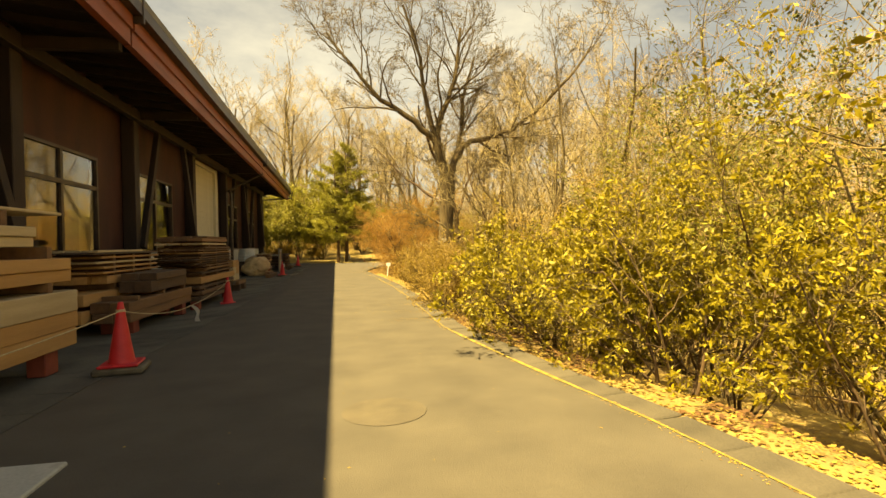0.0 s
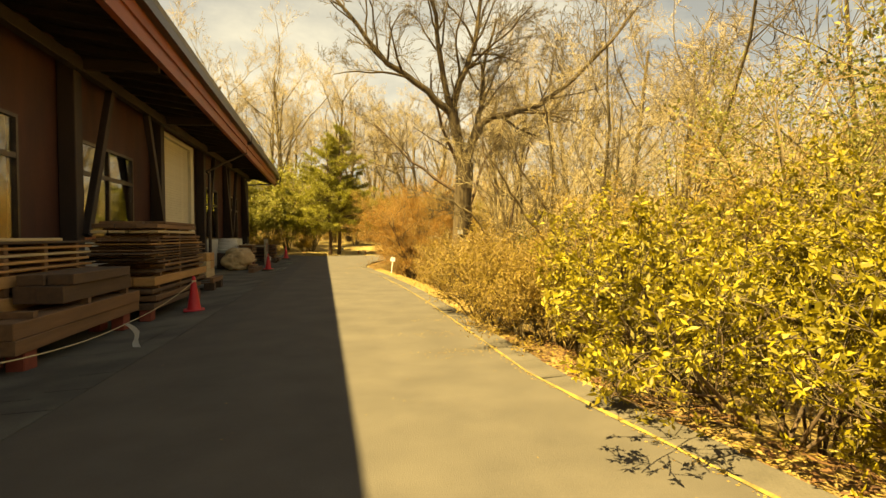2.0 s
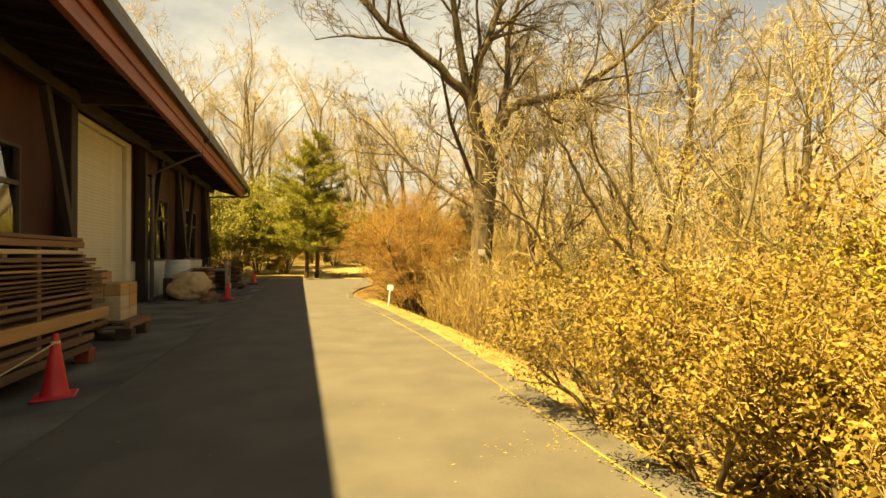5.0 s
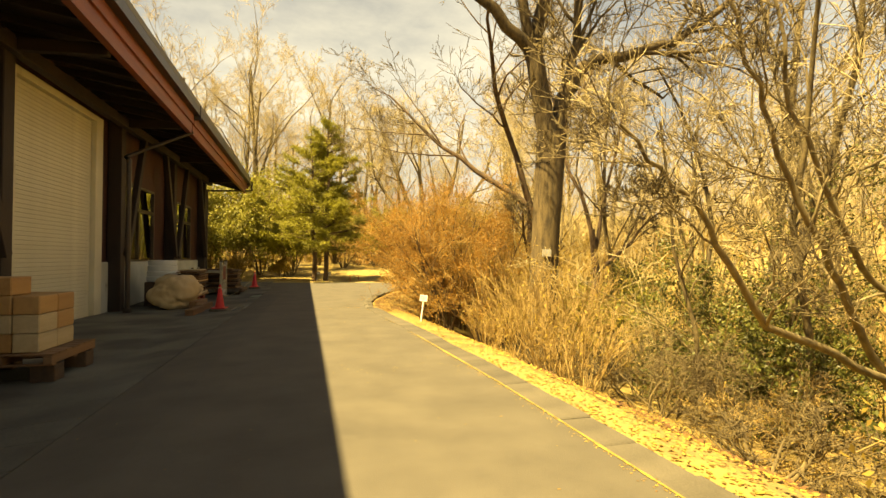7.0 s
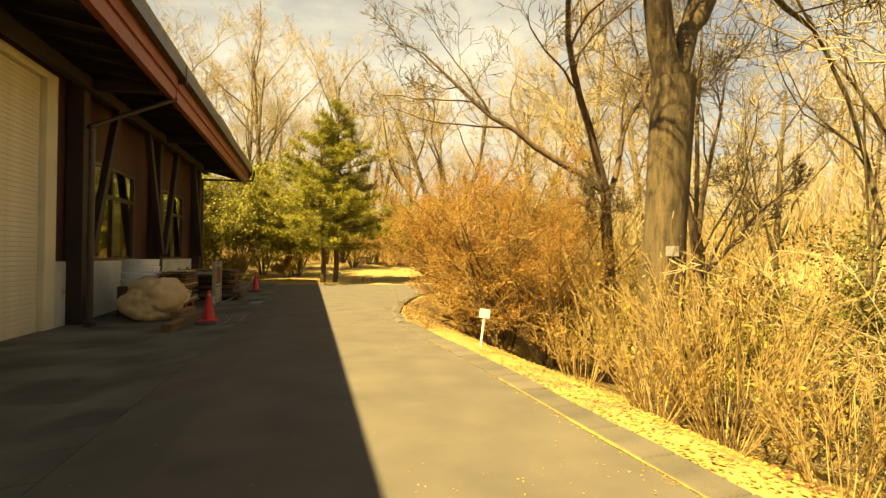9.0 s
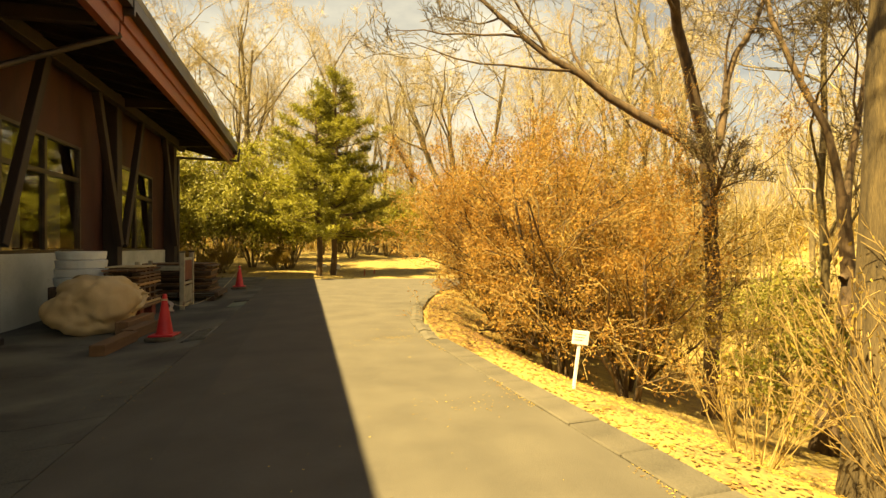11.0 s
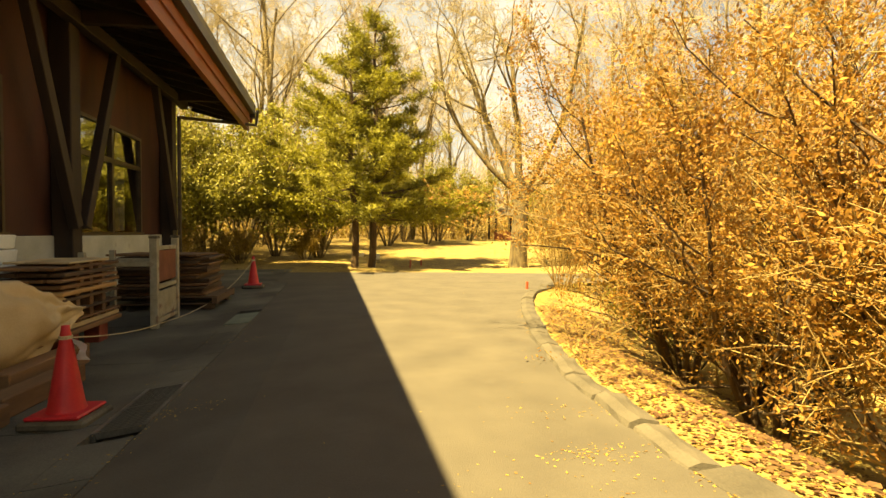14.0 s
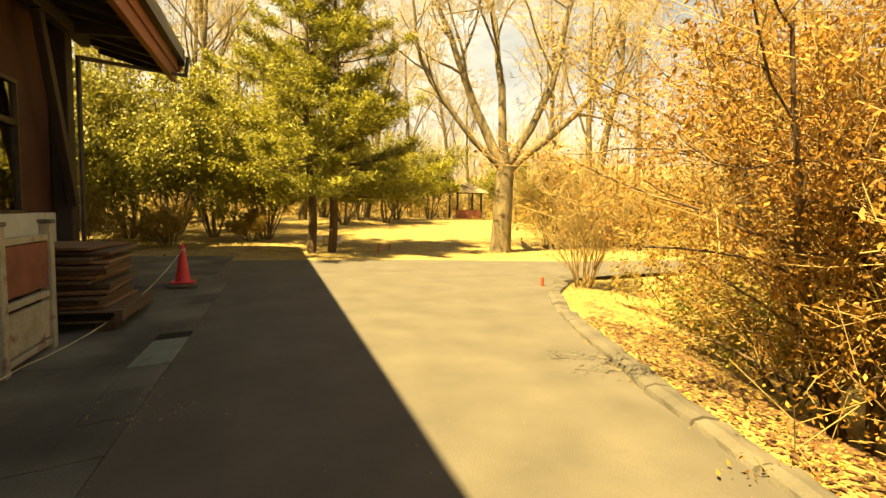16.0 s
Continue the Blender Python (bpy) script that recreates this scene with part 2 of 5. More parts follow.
def tubes(lines):
    """Tapered tubes along polylines of (points, radii, sides); returns vertices and faces."""
    vs, fs = [], []
    base = 0
    sets = {}
    for pts, rad, k in lines:
        sets.setdefault((len(pts), k), []).append((pts, rad))
    for (n, k), group in sets.items():
        P = np.array([g[0] for g in group], float)
        R = np.array([g[1] for g in group], float)
        T = np.gradient(P, axis=1)
        T /= np.linalg.norm(T, axis=2)[..., None] + 1e-9
        up = np.where((np.abs(T[:, :1, 2]) > 0.8)[..., None], np.array((1.0, 0, 0)), np.array((0, 0, 1.0)))
        A = np.cross(T, np.broadcast_to(up, T.shape))
        A /= np.linalg.norm(A, axis=2)[..., None] + 1e-9
        B = np.cross(T, A)
        ang = np.arange(k) * 2 * math.pi / k
        ring = P[:, :, None, :] + R[:, :, None, None] * (A[:, :, None, :] * np.cos(ang)[:, None] + B[:, :, None, :] * np.sin(ang)[:, None])
        vs.append(ring.reshape(-1, 3))
        m, i, j = np.meshgrid(np.arange(len(group)), np.arange(n - 1), np.arange(k), indexing="ij")
        j2 = (j + 1) % k
        o = base + m * n * k + i * k
        fs.append(np.stack([o + j, o + j2, o + k + j2, o + k + j], -1).reshape(-1, 4))
        base += len(group) * n * k
    return np.concatenate(vs), np.concatenate(fs)


def raw_mesh(name, v, f, material, smooth=False):
    me = bpy.data.meshes.new(name)
    v, f = np.asarray(v, np.float32), np.asarray(f, np.int32)
    me.vertices.add(len(v))
    me.vertices.foreach_set("co", v.ravel())
    me.loops.add(f.size)
    me.loops.foreach_set("vertex_index", f.ravel())
    me.polygons.add(len(f))
    me.polygons.foreach_set("loop_start", np.arange(len(f), dtype=np.int32) * f.shape[1])
    if smooth:
        me.polygons.foreach_set("use_smooth", np.ones(len(f), bool))
    me.update(calc_edges=True)
    me.materials.append(material)
    return me


def mesh_part(name, v, f, material, parent=None, label="", smooth=False):
    ob = new(name, raw_mesh(name, v, f, material, smooth))
    ob.parent = parent
    return tagged(ob, label)


def leaves(rng, at, size, droop=0.3, aspect=0.45, flat=0.0, jitter=0.35):
    """A folded four-cornered leaf at each place, turned at random."""
    n = len(at)
    d = rng.normal(size=(n, 3))
    d[:, 2] = d[:, 2] * (1 - flat) - droop
    d /= np.linalg.norm(d, axis=1)[:, None] + 1e-9
    u = rng.normal(size=(n, 3))
    u[:, 2] += flat * 3
    s = np.cross(d, u)
    s /= np.linalg.norm(s, axis=1)[:, None] + 1e-9
    nn = np.cross(s, d)
    L = (size * (1 + jitter * rng.uniform(-1, 1, n)))[:, None]
    w = L * aspect * 0.5
    a = at
    tip = at + d * L
    m = at + d * L * 0.5
    v = np.stack([a, m + s * w + nn * w * 0.4, tip, m - s * w + nn * w * 0.4], 1).reshape(-1, 3)
    f = np.arange(n * 4).reshape(-1, 4)
    return v, f


def grow(rng, p, d, length, r, level, cfg, out, tips):
    """One limb and its side branches."""
    n = cfg["seg"][level]
    pts, rad = [np.array(p, float)], [r]
    d = np.array(d, float)
    end = cfg["taper"][level]
    for i in range(n):
        d = d + rng.normal(size=3) * cfg["wob"][level] + np.array((0, 0, cfg["up"][level]))
        d /= np.linalg.norm(d)
        pts.append(pts[-1] + d * length / n)
        rad.append(r * (1 - (1 - end) * (i + 1) / n))
    out.append((pts, rad, cfg["sides"][level]))
    if level + 1 >= cfg["levels"]:
        tips.append(pts)
        return
    kids = cfg["kids"][level]
    for k in range(kids):
        f = cfg["first"][level] + (1 - cfg["first"][level]) * (k + rng.uniform(0.1, 0.9)) / kids
        x = f * n
        i = min(int(x), n - 1)
        q = pts[i] + (pts[i + 1] - pts[i]) * (x - i)
        t = (pts[i + 1] - pts[i])
        t = t / np.linalg.norm(t)
        side = np.cross(t, rng.normal(size=3))
        side /= np.linalg.norm(side) + 1e-9
        a = radians(cfg["ang"][level] * rng.uniform(0.7, 1.3))
        nd = t * math.cos(a) + side * math.sin(a)
        if nd[2] < -0.3:
            nd[2] *= -0.5
        grow(rng, q, nd, length * cfg["ratio"][level] * rng.uniform(0.7, 1.25) * (1.15 - 0.5 * f), rad[i] * cfg["rr"][level], level + 1, cfg, out, tips)


BARE = dict(levels=4, seg=(7, 6, 5, 3), kids=(9, 7, 7), wob=(0.07, 0.16, 0.2, 0.22), up=(0.03, 0.07, 0.06, 0.04), taper=(0.3, 0.25, 0.3, 0.3),
            first=(0.32, 0.2, 0.12), ang=(42, 42, 40), ratio=(0.55, 0.5, 0.5), rr=(0.5, 0.5, 0.5), sides=(8, 5, 3, 3))


def bare_tree(name, seed, height, r, cfg=BARE, lean=(0, 0), twig_min=0.008):
    rng = np.random.default_rng(seed)
    out, tips = [], []
    grow(rng, (0, 0, -0.3), (lean[0], lean[1], 1), height * 0.8, r, 0, cfg, out, tips)
    out = [(p, np.maximum(q, twig_min), k) for p, q, k in out]
    return out, tips


def tree_object(lines, m, label, category="tree", trunk_mat=None, twig_mat=None, split=2, group=""):
    """A tree: the trunk with its thick limbs, and the crown of twigs."""
    root = empty("bare_tree", m, label, category, group)
    thick = [x for x in lines if x[2] > 3]
    thin = [x for x in lines if x[2] <= 3]
    mesh_part("trunk", *tubes(thick), trunk_mat or BARK, root, smooth=True)
    if thin:
        tagged(mesh_part("crown", *tubes(thin), twig_mat or BARK_PALE, root), kind="stuff")
    return root


# ---- ground, road, kerb ----
EDGE = ((-40, 3.4), (-10, 3.0), (0, 2.45), (3.3, 2.12), (5.5, 1.75), (7.7, 1.45), (13, 1.45), (16, 1.36), (20, 1.1), (24.5, 0.72), (26.0, 0.8), (27.7, 1.15), (29.7, 1.75), (31, 2.2), (32.4, 2.85), (33.6, 3.8), (34.3, 5.2), (34.6, 8.0), (34.8, 60))


def edge(y):
    """The road's right edge."""
    return float(np.interp(y, [a for a, b in EDGE], [b for a, b in EDGE]))


def step(a, b, v):
    v = min(1.0, max(0.0, (v - a) / (b - a)))
    return v * v * (3 - 2 * v)


def gz(x, y):
    """The ground's height."""
    z = -0.03 if not (-7 < x < -1.5 and y < 36.5) else -0.42
    fall = 1 - step(28.5, 35.5, y)
    d = max(0.0, x - edge(min(y, 33.0)) - 0.8)
    z -= fall * 2.3 * (1 - math.exp(-0.23 * d))
    z += 0.75 * step(38.9, 62, y) + 6.0 * step(16, 60, x) + 5.0 * step(64, 120, y)
    z += 0.05 * noise.noise((x * 0.5, y * 0.5, 0)) * step(0.2, 1.5, d if y < 34 else (y - 38.9))
    return z


xs = np.concatenate([[-400, -150, -60], np.arange(-30, -6, 3.0), np.arange(-6, 14, 0.4), np.arange(14, 46, 2.0), [60, 150, 400]])
ys = np.concatenate([[-400, -150, -60], np.arange(-30, -4, 2.0), np.arange(-4, 46, 0.5), np.arange(46, 90, 2.5), [120, 200, 500]])
gv = [(x, y, gz(x, y)) for y in ys for x in xs]
nx = len(xs)
gf = [(j * nx + i, j * nx + i + 1, (j + 1) * nx + i + 1, (j + 1) * nx + i) for j in range(len(ys) - 1) for i in range(nx - 1)]
ground = mesh_part("ground", gv, gf, SOIL, smooth=True)
tagged(ground, "brown leaf-littered ground sloping down beside the road", "ground", kind="structure")



def floor_z(x, y):
    """The paved surface: the apron under the eaves dips midway along the building."""
    dip = float(np.interp(y, [-50, 6, 11, 22, 25, 28.5, 30, 33, 36, 60], [0.02, 0.0, -0.14, -0.15, -0.18, -0.18, -0.12, -0.07, 0, 0]))
    return dip * min(1.0, max(0.0, (-1.8 - x) / 1.4))


bm = bmesh.new()
ry = sorted(set([-12.0, *np.arange(-11, 34.5, 0.75), 34.5]))
rows = [[bm.verts.new((x, y, floor_z(x, y))) for x in (-2.5, -2.15, -1.8)] + [bm.verts.new((-0.5, y, 0.012)), bm.verts.new((edge(y), y, 0))] for y in ry]
for a, b in zip(rows, rows[1:]):
    for k in range(4):
        bm.faces.new((a[k], a[k + 1], b[k + 1], b[k]))
q = [bm.verts.new(c) for c in ((-9, 34.5, 0), (-9, 38.7, 0), (-2.5, 38.6, 0), (2, 38.2, 0), (6, 37.2, 0), (12, 37.0, 0), (40, 37.5, 0), (40, 34.6, 0))]
bm.faces.new((q[0], rows[-1][0], q[2], q[1]))
bm.faces.new((*rows[-1], q[7], q[6], q[5], q[4], q[3], q[2]))
bmesh.ops.recalc_face_normals(bm, faces=bm.faces)
road = part("road", bm, ASPHALT)
tagged(road, "worn grey asphalt service road scattered with leaf bits", "road", kind="structure")
mh = bmesh.new()
bmesh.ops.create_circle(mh, cap_ends=True, segments=24, radius=0.33, matrix=Matrix.Translation((0.24, 3.95, 0.0122)))
PATCH = mat("asphalt_patch", (0.078, 0.066, 0.05), (0.115, 0.096, 0.068), 4, 0.9, 0.5, fine=140)
patch = part("manhole_cover", mh, PATCH)
tagged(patch, "round brownish manhole cover flush in the asphalt", "manhole cover", kind="structure")



def paving(name, label, category, x_cuts, length, start, end, skip=()):
    """Cast slabs that follow the paved surface, each a part of its own."""
    root = empty(name, pose(0, 0, 0), label, category, kind="structure")
    y = start
    while y < end - 0.01:
        y1 = min(y + length, end)
        if not any(a < (y + y1) / 2 < b for a, b in skip):
            bm = bmesh.new()
            up = [[bm.verts.new((x, yy, floor_z(x, yy) + 0.004)) for x in x_cuts] for yy in (y + 0.006, y1 - 0.006)]
            lo = [[bm.verts.new((v.co.x, v.co.y, v.co.z - 0.2)) for v in r] for r in up]
            for k in range(len(x_cuts) - 1):
                bm.faces.new((up[0][k], up[0][k + 1], up[1][k + 1], up[1][k]))
                bm.faces.new((up[0][k], lo[0][k], lo[0][k + 1], up[0][k + 1]))
                bm.faces.new((up[1][k], up[1][k + 1], lo[1][k + 1], lo[1][k]))
            bm.faces.new((up[0][-1], lo[0][-1], lo[1][-1], up[1][-1]))
            bm.faces.new((up[0][0], up[1][0], lo[1][0], lo[0][0]))
            bmesh.ops.recalc_face_normals(bm, faces=bm.faces)
            part("slab", bm, CONCRETE, root)
        y = y1
    return root


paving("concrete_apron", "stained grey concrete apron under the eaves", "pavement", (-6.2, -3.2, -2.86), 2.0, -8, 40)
paving("drain_channel", "grey concrete drain covers along the apron", "drain", (-2.86, -2.505), 0.6, -8, 35.2, ((25.75, 26.85), (29.75, 30.75)))
grate = empty("drain_grating", pose(-2.68, 26.3, floor_z(-2.68, 26.3), 0, -8, 0), "galvanised steel drain grating set in the channel", "grating", kind="structure")
part("frame", box(box(boxed(-0.18, -0.52, -0.05, -0.15, 0.52, 0.012), 0.15, -0.52, -0.05, 0.18, 0.52, 0.012), -0.15, -0.005, -0.05, 0.15, 0.005, 0.01), STEEL, grate)
part("pit", boxed(-0.16, -0.52, -0.12, 0.16, 0.52, -0.08), GUTTER, grate)
bar = mesh_of("bar", boxed(-0.15, -0.006, -0.04, 0.15, 0.006, 0.009), STEEL)
for i in range(26):
    b = new("bar", bar)
    b.parent = grate
    b.location = (0, -0.5 + i * 0.04, 0)
cover = part("drain_cover", boxed(-0.18, -0.48, -0.15, 0.18, 0.48, 0.012, 0.008), GREENPLATE)
cover.matrix_world = pose(-2.68, 30.25, floor_z(-2.68, 30.25), 0, -5, 0)
tagged(cover, "green-grey steel drain cover plate in the channel", "drain cover", kind="structure")

kerb = empty("kerb", pose(0, 0, 0), "weathered concrete edging and rounded kerb stones beside the verge", "kerb", kind="structure")
slab = mesh_of("edging_slab", boxed(0.0, -0.295, -0.12, 0.30, 0.295, 0.014, 0.012), KERB)
y = -6.0
rngk = random.Random(5)
while y < 24.4:
    s = new("edging_slab", slab)
    s.parent = kerb
    a = math.degrees(math.atan2(edge(y + 0.3) - edge(y - 0.3), 0.6))
    s.matrix_local = pose(edge(y) + 0.01, y, rngk.uniform(-0.012, 0.004), rngk.uniform(-0.6, 0.6), rngk.uniform(-1, 1), -a)
    y += 0.6
bm = boxed(0.0, -0.29, -0.14, 0.25, 0.29, 0.12)
bmesh.ops.subdivide_edges(bm, edges=bm.edges[:], cuts=2, use_grid_fill=True)
for v in bm.verts:
    c = Vector((0.125, 0, 0))
    d = v.co - c
    r = max(abs(d.x) / 0.125, abs(d.z) / 0.13)
    rr = math.hypot(d.x / 0.125, d.z / 0.13)
    k = 1.0 if rr < 0.01 else 0.45 + 0.55 * r / rr
    v.co = Vector((c.x + d.x * k, d.y * (1 - 0.04 * rr), d.z * k))
    v.co += noise.noise_vector(v.co * 9) * 0.022
stone = mesh_of("kerb_stone", bm, KERB)
while y < 33.9:
    s = new("kerb_stone", stone)
    s.parent = kerb
    a = math.degrees(math.atan2(edge(y + 0.2) - edge(y - 0.2), 0.4))
    s.matrix_local = pose(edge(y) - 0.01, y, rngk.uniform(-0.10, -0.05), rngk.uniform(-2, 2), rngk.uniform(-6, 6), -a + rngk.uniform(-3, 3))
    y += 0.6 * math.cos(radians(a))

# pale cover slab and a drift of leaves in the seam
cs = part("cover_slab", boxed(-2.3, 2.72, -0.1, -1.73, 3.46, 0.024, 0.01), PLINTH)
tagged(cs, "pale concrete cover slab set in the asphalt", "cover slab", kind="structure")
bm = bmesh.new()
prev = None
for k in range(215):
    y = -2 + k * 0.1
    w = 0.05 * max(0.0, noise.noise((y * 0.7, 3.3, 0)) + (0.22 if y < 9 else -0.2)) + 0.01 * noise.noise((y * 6, 0, 0))
    w = max(0.002, w)
    row = [bm.verts.new((edge(y) + o, y, z)) for o, z in ((-w - 0.002, 0.006), (-0.0 * w, 0.012 + 0.15 * w), (0.004 + 0.5 * w, 0.012))]
    if prev:
        bm.faces.new((prev[0], prev[1], row[1], row[0]))
        bm.faces.new((prev[1], prev[2], row[2], row[1]))
    prev = row
bmesh.ops.recalc_face_normals(bm, faces=bm.faces)
DRIFT = mat("leaf_dust", (0.14, 0.10, 0.035), (0.34, 0.26, 0.06), 9.0, 0.95, 0.9, fine=50)
drift = part("leaf_drift", bm, DRIFT)
tagged(drift, "thin yellow drift of leaf dust along the kerb seam", "fallen leaves", kind="stuff")

# ---- building ----
WX = -6.2
hall = empty("timber_warehouse", pose(WX, 16, 0), "long dark timber warehouse with deep eaves and a pale plinth", "building")
inv = hall.matrix_world.inverted()


def hp(name, bm, material, parent=None, label="", smooth=False):
    """A part of the hall, given in world coordinates."""
    bm.transform(inv)
    return part(name, bm, material, parent or hall, label, smooth)


WINDOWS = ((5.4, 8.7), (10.9, 14.2), (16.5, 19.75), (27.6, 30.75), (32.85, 36.1))
SILL, HEAD, SHUT = 1.2, 3.64, (21.95, 26.12)
Y0, Y1 = -8.0, 37.9
bm = bmesh.new()
cuts = sorted([(a, b, SILL, HEAD) for a, b in WINDOWS] + [(SHUT[0], SHUT[1], 0.0, 5.02)])
y = Y0
panels = []
for a, b, z0, z1 in cuts:
    panels += [(WX - 0.2, y, SILL, WX, a, 5.9), (WX - 0.2, a, z1, WX, b, 5.9)]
    y = b
panels += [(WX - 0.2, y, SILL, WX, Y1, 5.9), (-22.0, Y1 - 0.2, SILL, WX - 0.2, Y1, 5.9), (-22.0, Y0, 0, WX - 0.2, Y0 + 0.2, 5.9), (-22.2, Y0, 0, -22.0, Y1, 5.9)]
for p in panels:
    hp("wall", boxed(*p), WOOD_WALL, label="dark red-brown stained wall")
bm = bmesh.new()
box(bm, WX - 0.22, Y0, -0.4, WX + 0.06, SHUT[0], SILL - 0.004, 0.015)
box(bm, WX - 0.22, SHUT[1], -0.4, WX + 0.06, Y1 + 0.06, SILL - 0.004, 0.015)
box(bm, -22.0, Y1 - 0.22, -0.1, WX - 0.22, Y1 + 0.06, SILL - 0.004, 0.015)
hp("plinth", bm, PLINTH, label="pale grey painted concrete plinth")
hp("floor", boxed(-22, Y0 + 0.2, -0.1, WX - 0.22, Y1 - 0.22, 0.03), CONCRETE)
hp("inner_wall", boxed(-11.2, Y0 + 0.2, 0.03, -11.0, Y1 - 0.22, 5.4), INSIDE)
hp("inner_ceiling", boxed(-22, Y0 + 0.2, 5.4, WX - 0.21, Y1 - 0.22, 5.6), INSIDE)


def roof_edge(y):
    f = (y + 9) / 50.3
    return -3.38 - 0.86 * f, 6.20 - 0.32 * f


def strip(bm, y0, y1, dx0, dz0, dx1, dz1):
    """A long board that follows the roof's edge; offsets from the edge line."""
    vs = []
    for y in (y0, y1):
        ex, ez = roof_edge(y)
        vs.append([bm.verts.new((ex + dx, y, ez + dz)) for dx, dz in ((dx0, dz0), (dx1, dz0), (dx1, dz1), (dx0, dz1))])
    a, b = vs
    for i in range(4):
        j = (i + 1) % 4
        bm.faces.new((a[i], a[j], b[j], b[i]))
    bm.faces.new(a[::-1])
    bm.faces.new(b)
    bmesh.ops.recalc_face_normals(bm, faces=bm.faces)
    return bm


RY0, RY1 = -9.0, 41.3
bm = bmesh.new()
prof = []
for y in (RY0, RY1):
    ex, ez = roof_edge(y)
    prof.append([bm.verts.new(c) for c in ((ex, y, ez), (ex, y, ez - 0.14), (-14, y, 9.0), (-14, y, 9.2), (-24.5, y, ez), (-24.5, y, ez - 0.14))])
a, b = prof
for i, j, k, l in ((0, 3, 3, 0), (1, 2, 2, 1), (0, 1, 1, 0)):
    bm.faces.new((a[i], a[j], b[j], b[i]))
bm.faces.new((a[3], a[4], b[4], b[3]))
bm.faces.new((a[4], a[5], b[5], b[4]))
bm.faces.new((a[5], a[2], b[2], b[5]))
for p in prof:
    bm.faces.new((p[0], p[1], p[2], p[3]))
    bm.faces.new((p[3], p[2], p[5], p[4]))
bmesh.ops.recalc_face_normals(bm, faces=bm.faces)
roof = hp("roof", bm, ROOFING, label="low-pitched weathered sheet roof")
for y0, y1 in ((-9, 10.42), (10.5, 27.3), (27.38, 41.3)):
    hp("gutter", strip(bmesh.new(), y0, y1, -0.16, -0.145, 0.0, -0.36), GUTTER, label="dark metal eaves gutter")
    hp("fascia", strip(strip(bmesh.new(), y0, y1, -0.30, -0.36, -0.17, -0.62), y0, y1, -0.36, -0.62, -0.22, -0.92), FASCIA, label="red-brown painted fascia boards")
for y in (10.46, 27.34, 41.1):
    ex, ez = roof_edge(y)
    hp("gutter_bracket", boxed(ex - 0.17, y - 0.035, ez - 0.50, ex + 0.02, y + 0.035, ez - 0.04, 0.008), GUTTER)
bm = bmesh.new()
vs = []
for y in (RY0 + 0.1, RY1 - 0.1):
    ex, ez = roof_edge(y)
    vs.append([bm.verts.new(c) for c in ((ex - 0.3, y, ez - 0.70), (-6.4, y, 5.62), (-6.4, y, 5.70), (ex - 0.3, y, ez - 0.62))])
a, b = vs
for i in range(4):
    j = (i + 1) % 4
    bm.faces.new((a[i], a[j], b[j], b[i]))
bm.faces.new(a)
bm.faces.new(b)
bmesh.ops.recalc_face_normals(bm, faces=bm.faces)
hp("soffit", bm, WOOD_DARK, label="dark soffit boards")
# gable barge board and the closed gable
bm = bmesh.new()
ex, ez = roof_edge(RY1)
p, q = Vector((ex - 0.05, RY1 - 0.06, ez - 0.42)), Vector((-14, RY1 - 0.06, 8.75))
hp("barge_board", beam(p, q, 0.08, 0.5), FASCIA)
bm = bmesh.new()
v = [bm.verts.new(c) for c in ((WX - 0.2, Y1 - 0.1, 5.9), (-22, Y1 - 0.1, 5.9), (-14, Y1 - 0.1, 8.9))]
bm.faces.new(v)
r = bmesh.ops.extrude_face_region(bm, geom=bm.faces[:])["geom"]
for g in r:
    if isinstance(g, bmesh.types.BMVert):
        g.co.y -= 0.1
hp("gable_wall", bm, WOOD_WALL)
for i, y in enumerate(np.arange(-6.0, 41, 0.9)):
    ex, ez = roof_edge(y)
    hp("rafter", beam((ex - 0.4, y, ez - 0.78), (-6.25, y, 5.52), 0.09, 0.15, 0.008), WOOD_DARK)
POSTS = (-0.2, 5.2, 10.45, 15.75, 21.3, 26.75, 32.15, 37.55)
for y in POSTS:
    hp("post", boxed(-6.18, y - 0.17, -0.3, -5.84, y + 0.17, 5.35, 0.015), WOOD_DARK, label="dark timber post")
    for s in (-1, 1):
        if abs(y + s * 1.2 - 24.3) < 2.0 and y < 24 and s > 0 or (y > 26 and y < 27 and s < 0):
            continue
        if y > 37 and s > 0 or 10.4 < y + s * 0.5 < 11.2 or 15.0 < y + s * 0.5 < 15.5:
            continue
        hp("brace", beam((-5.80, y + s * 0.14, 1.35), (-5.80, y + s * 1.55, 4.95), 0.16, 0.2), WOOD_DARK, label="slanting timber brace")
    hp("bracket_beam", beam((-5.84, y, 5.1), (roof_edge(y)[0] - 0.4, y, 5.15), 0.16, 0.22), WOOD_DARK)
hp("wall_plate", boxed(-5.9, Y0, 4.95, -5.70, Y1 + 0.5, 5.2, 0.01), WOOD_DARK)
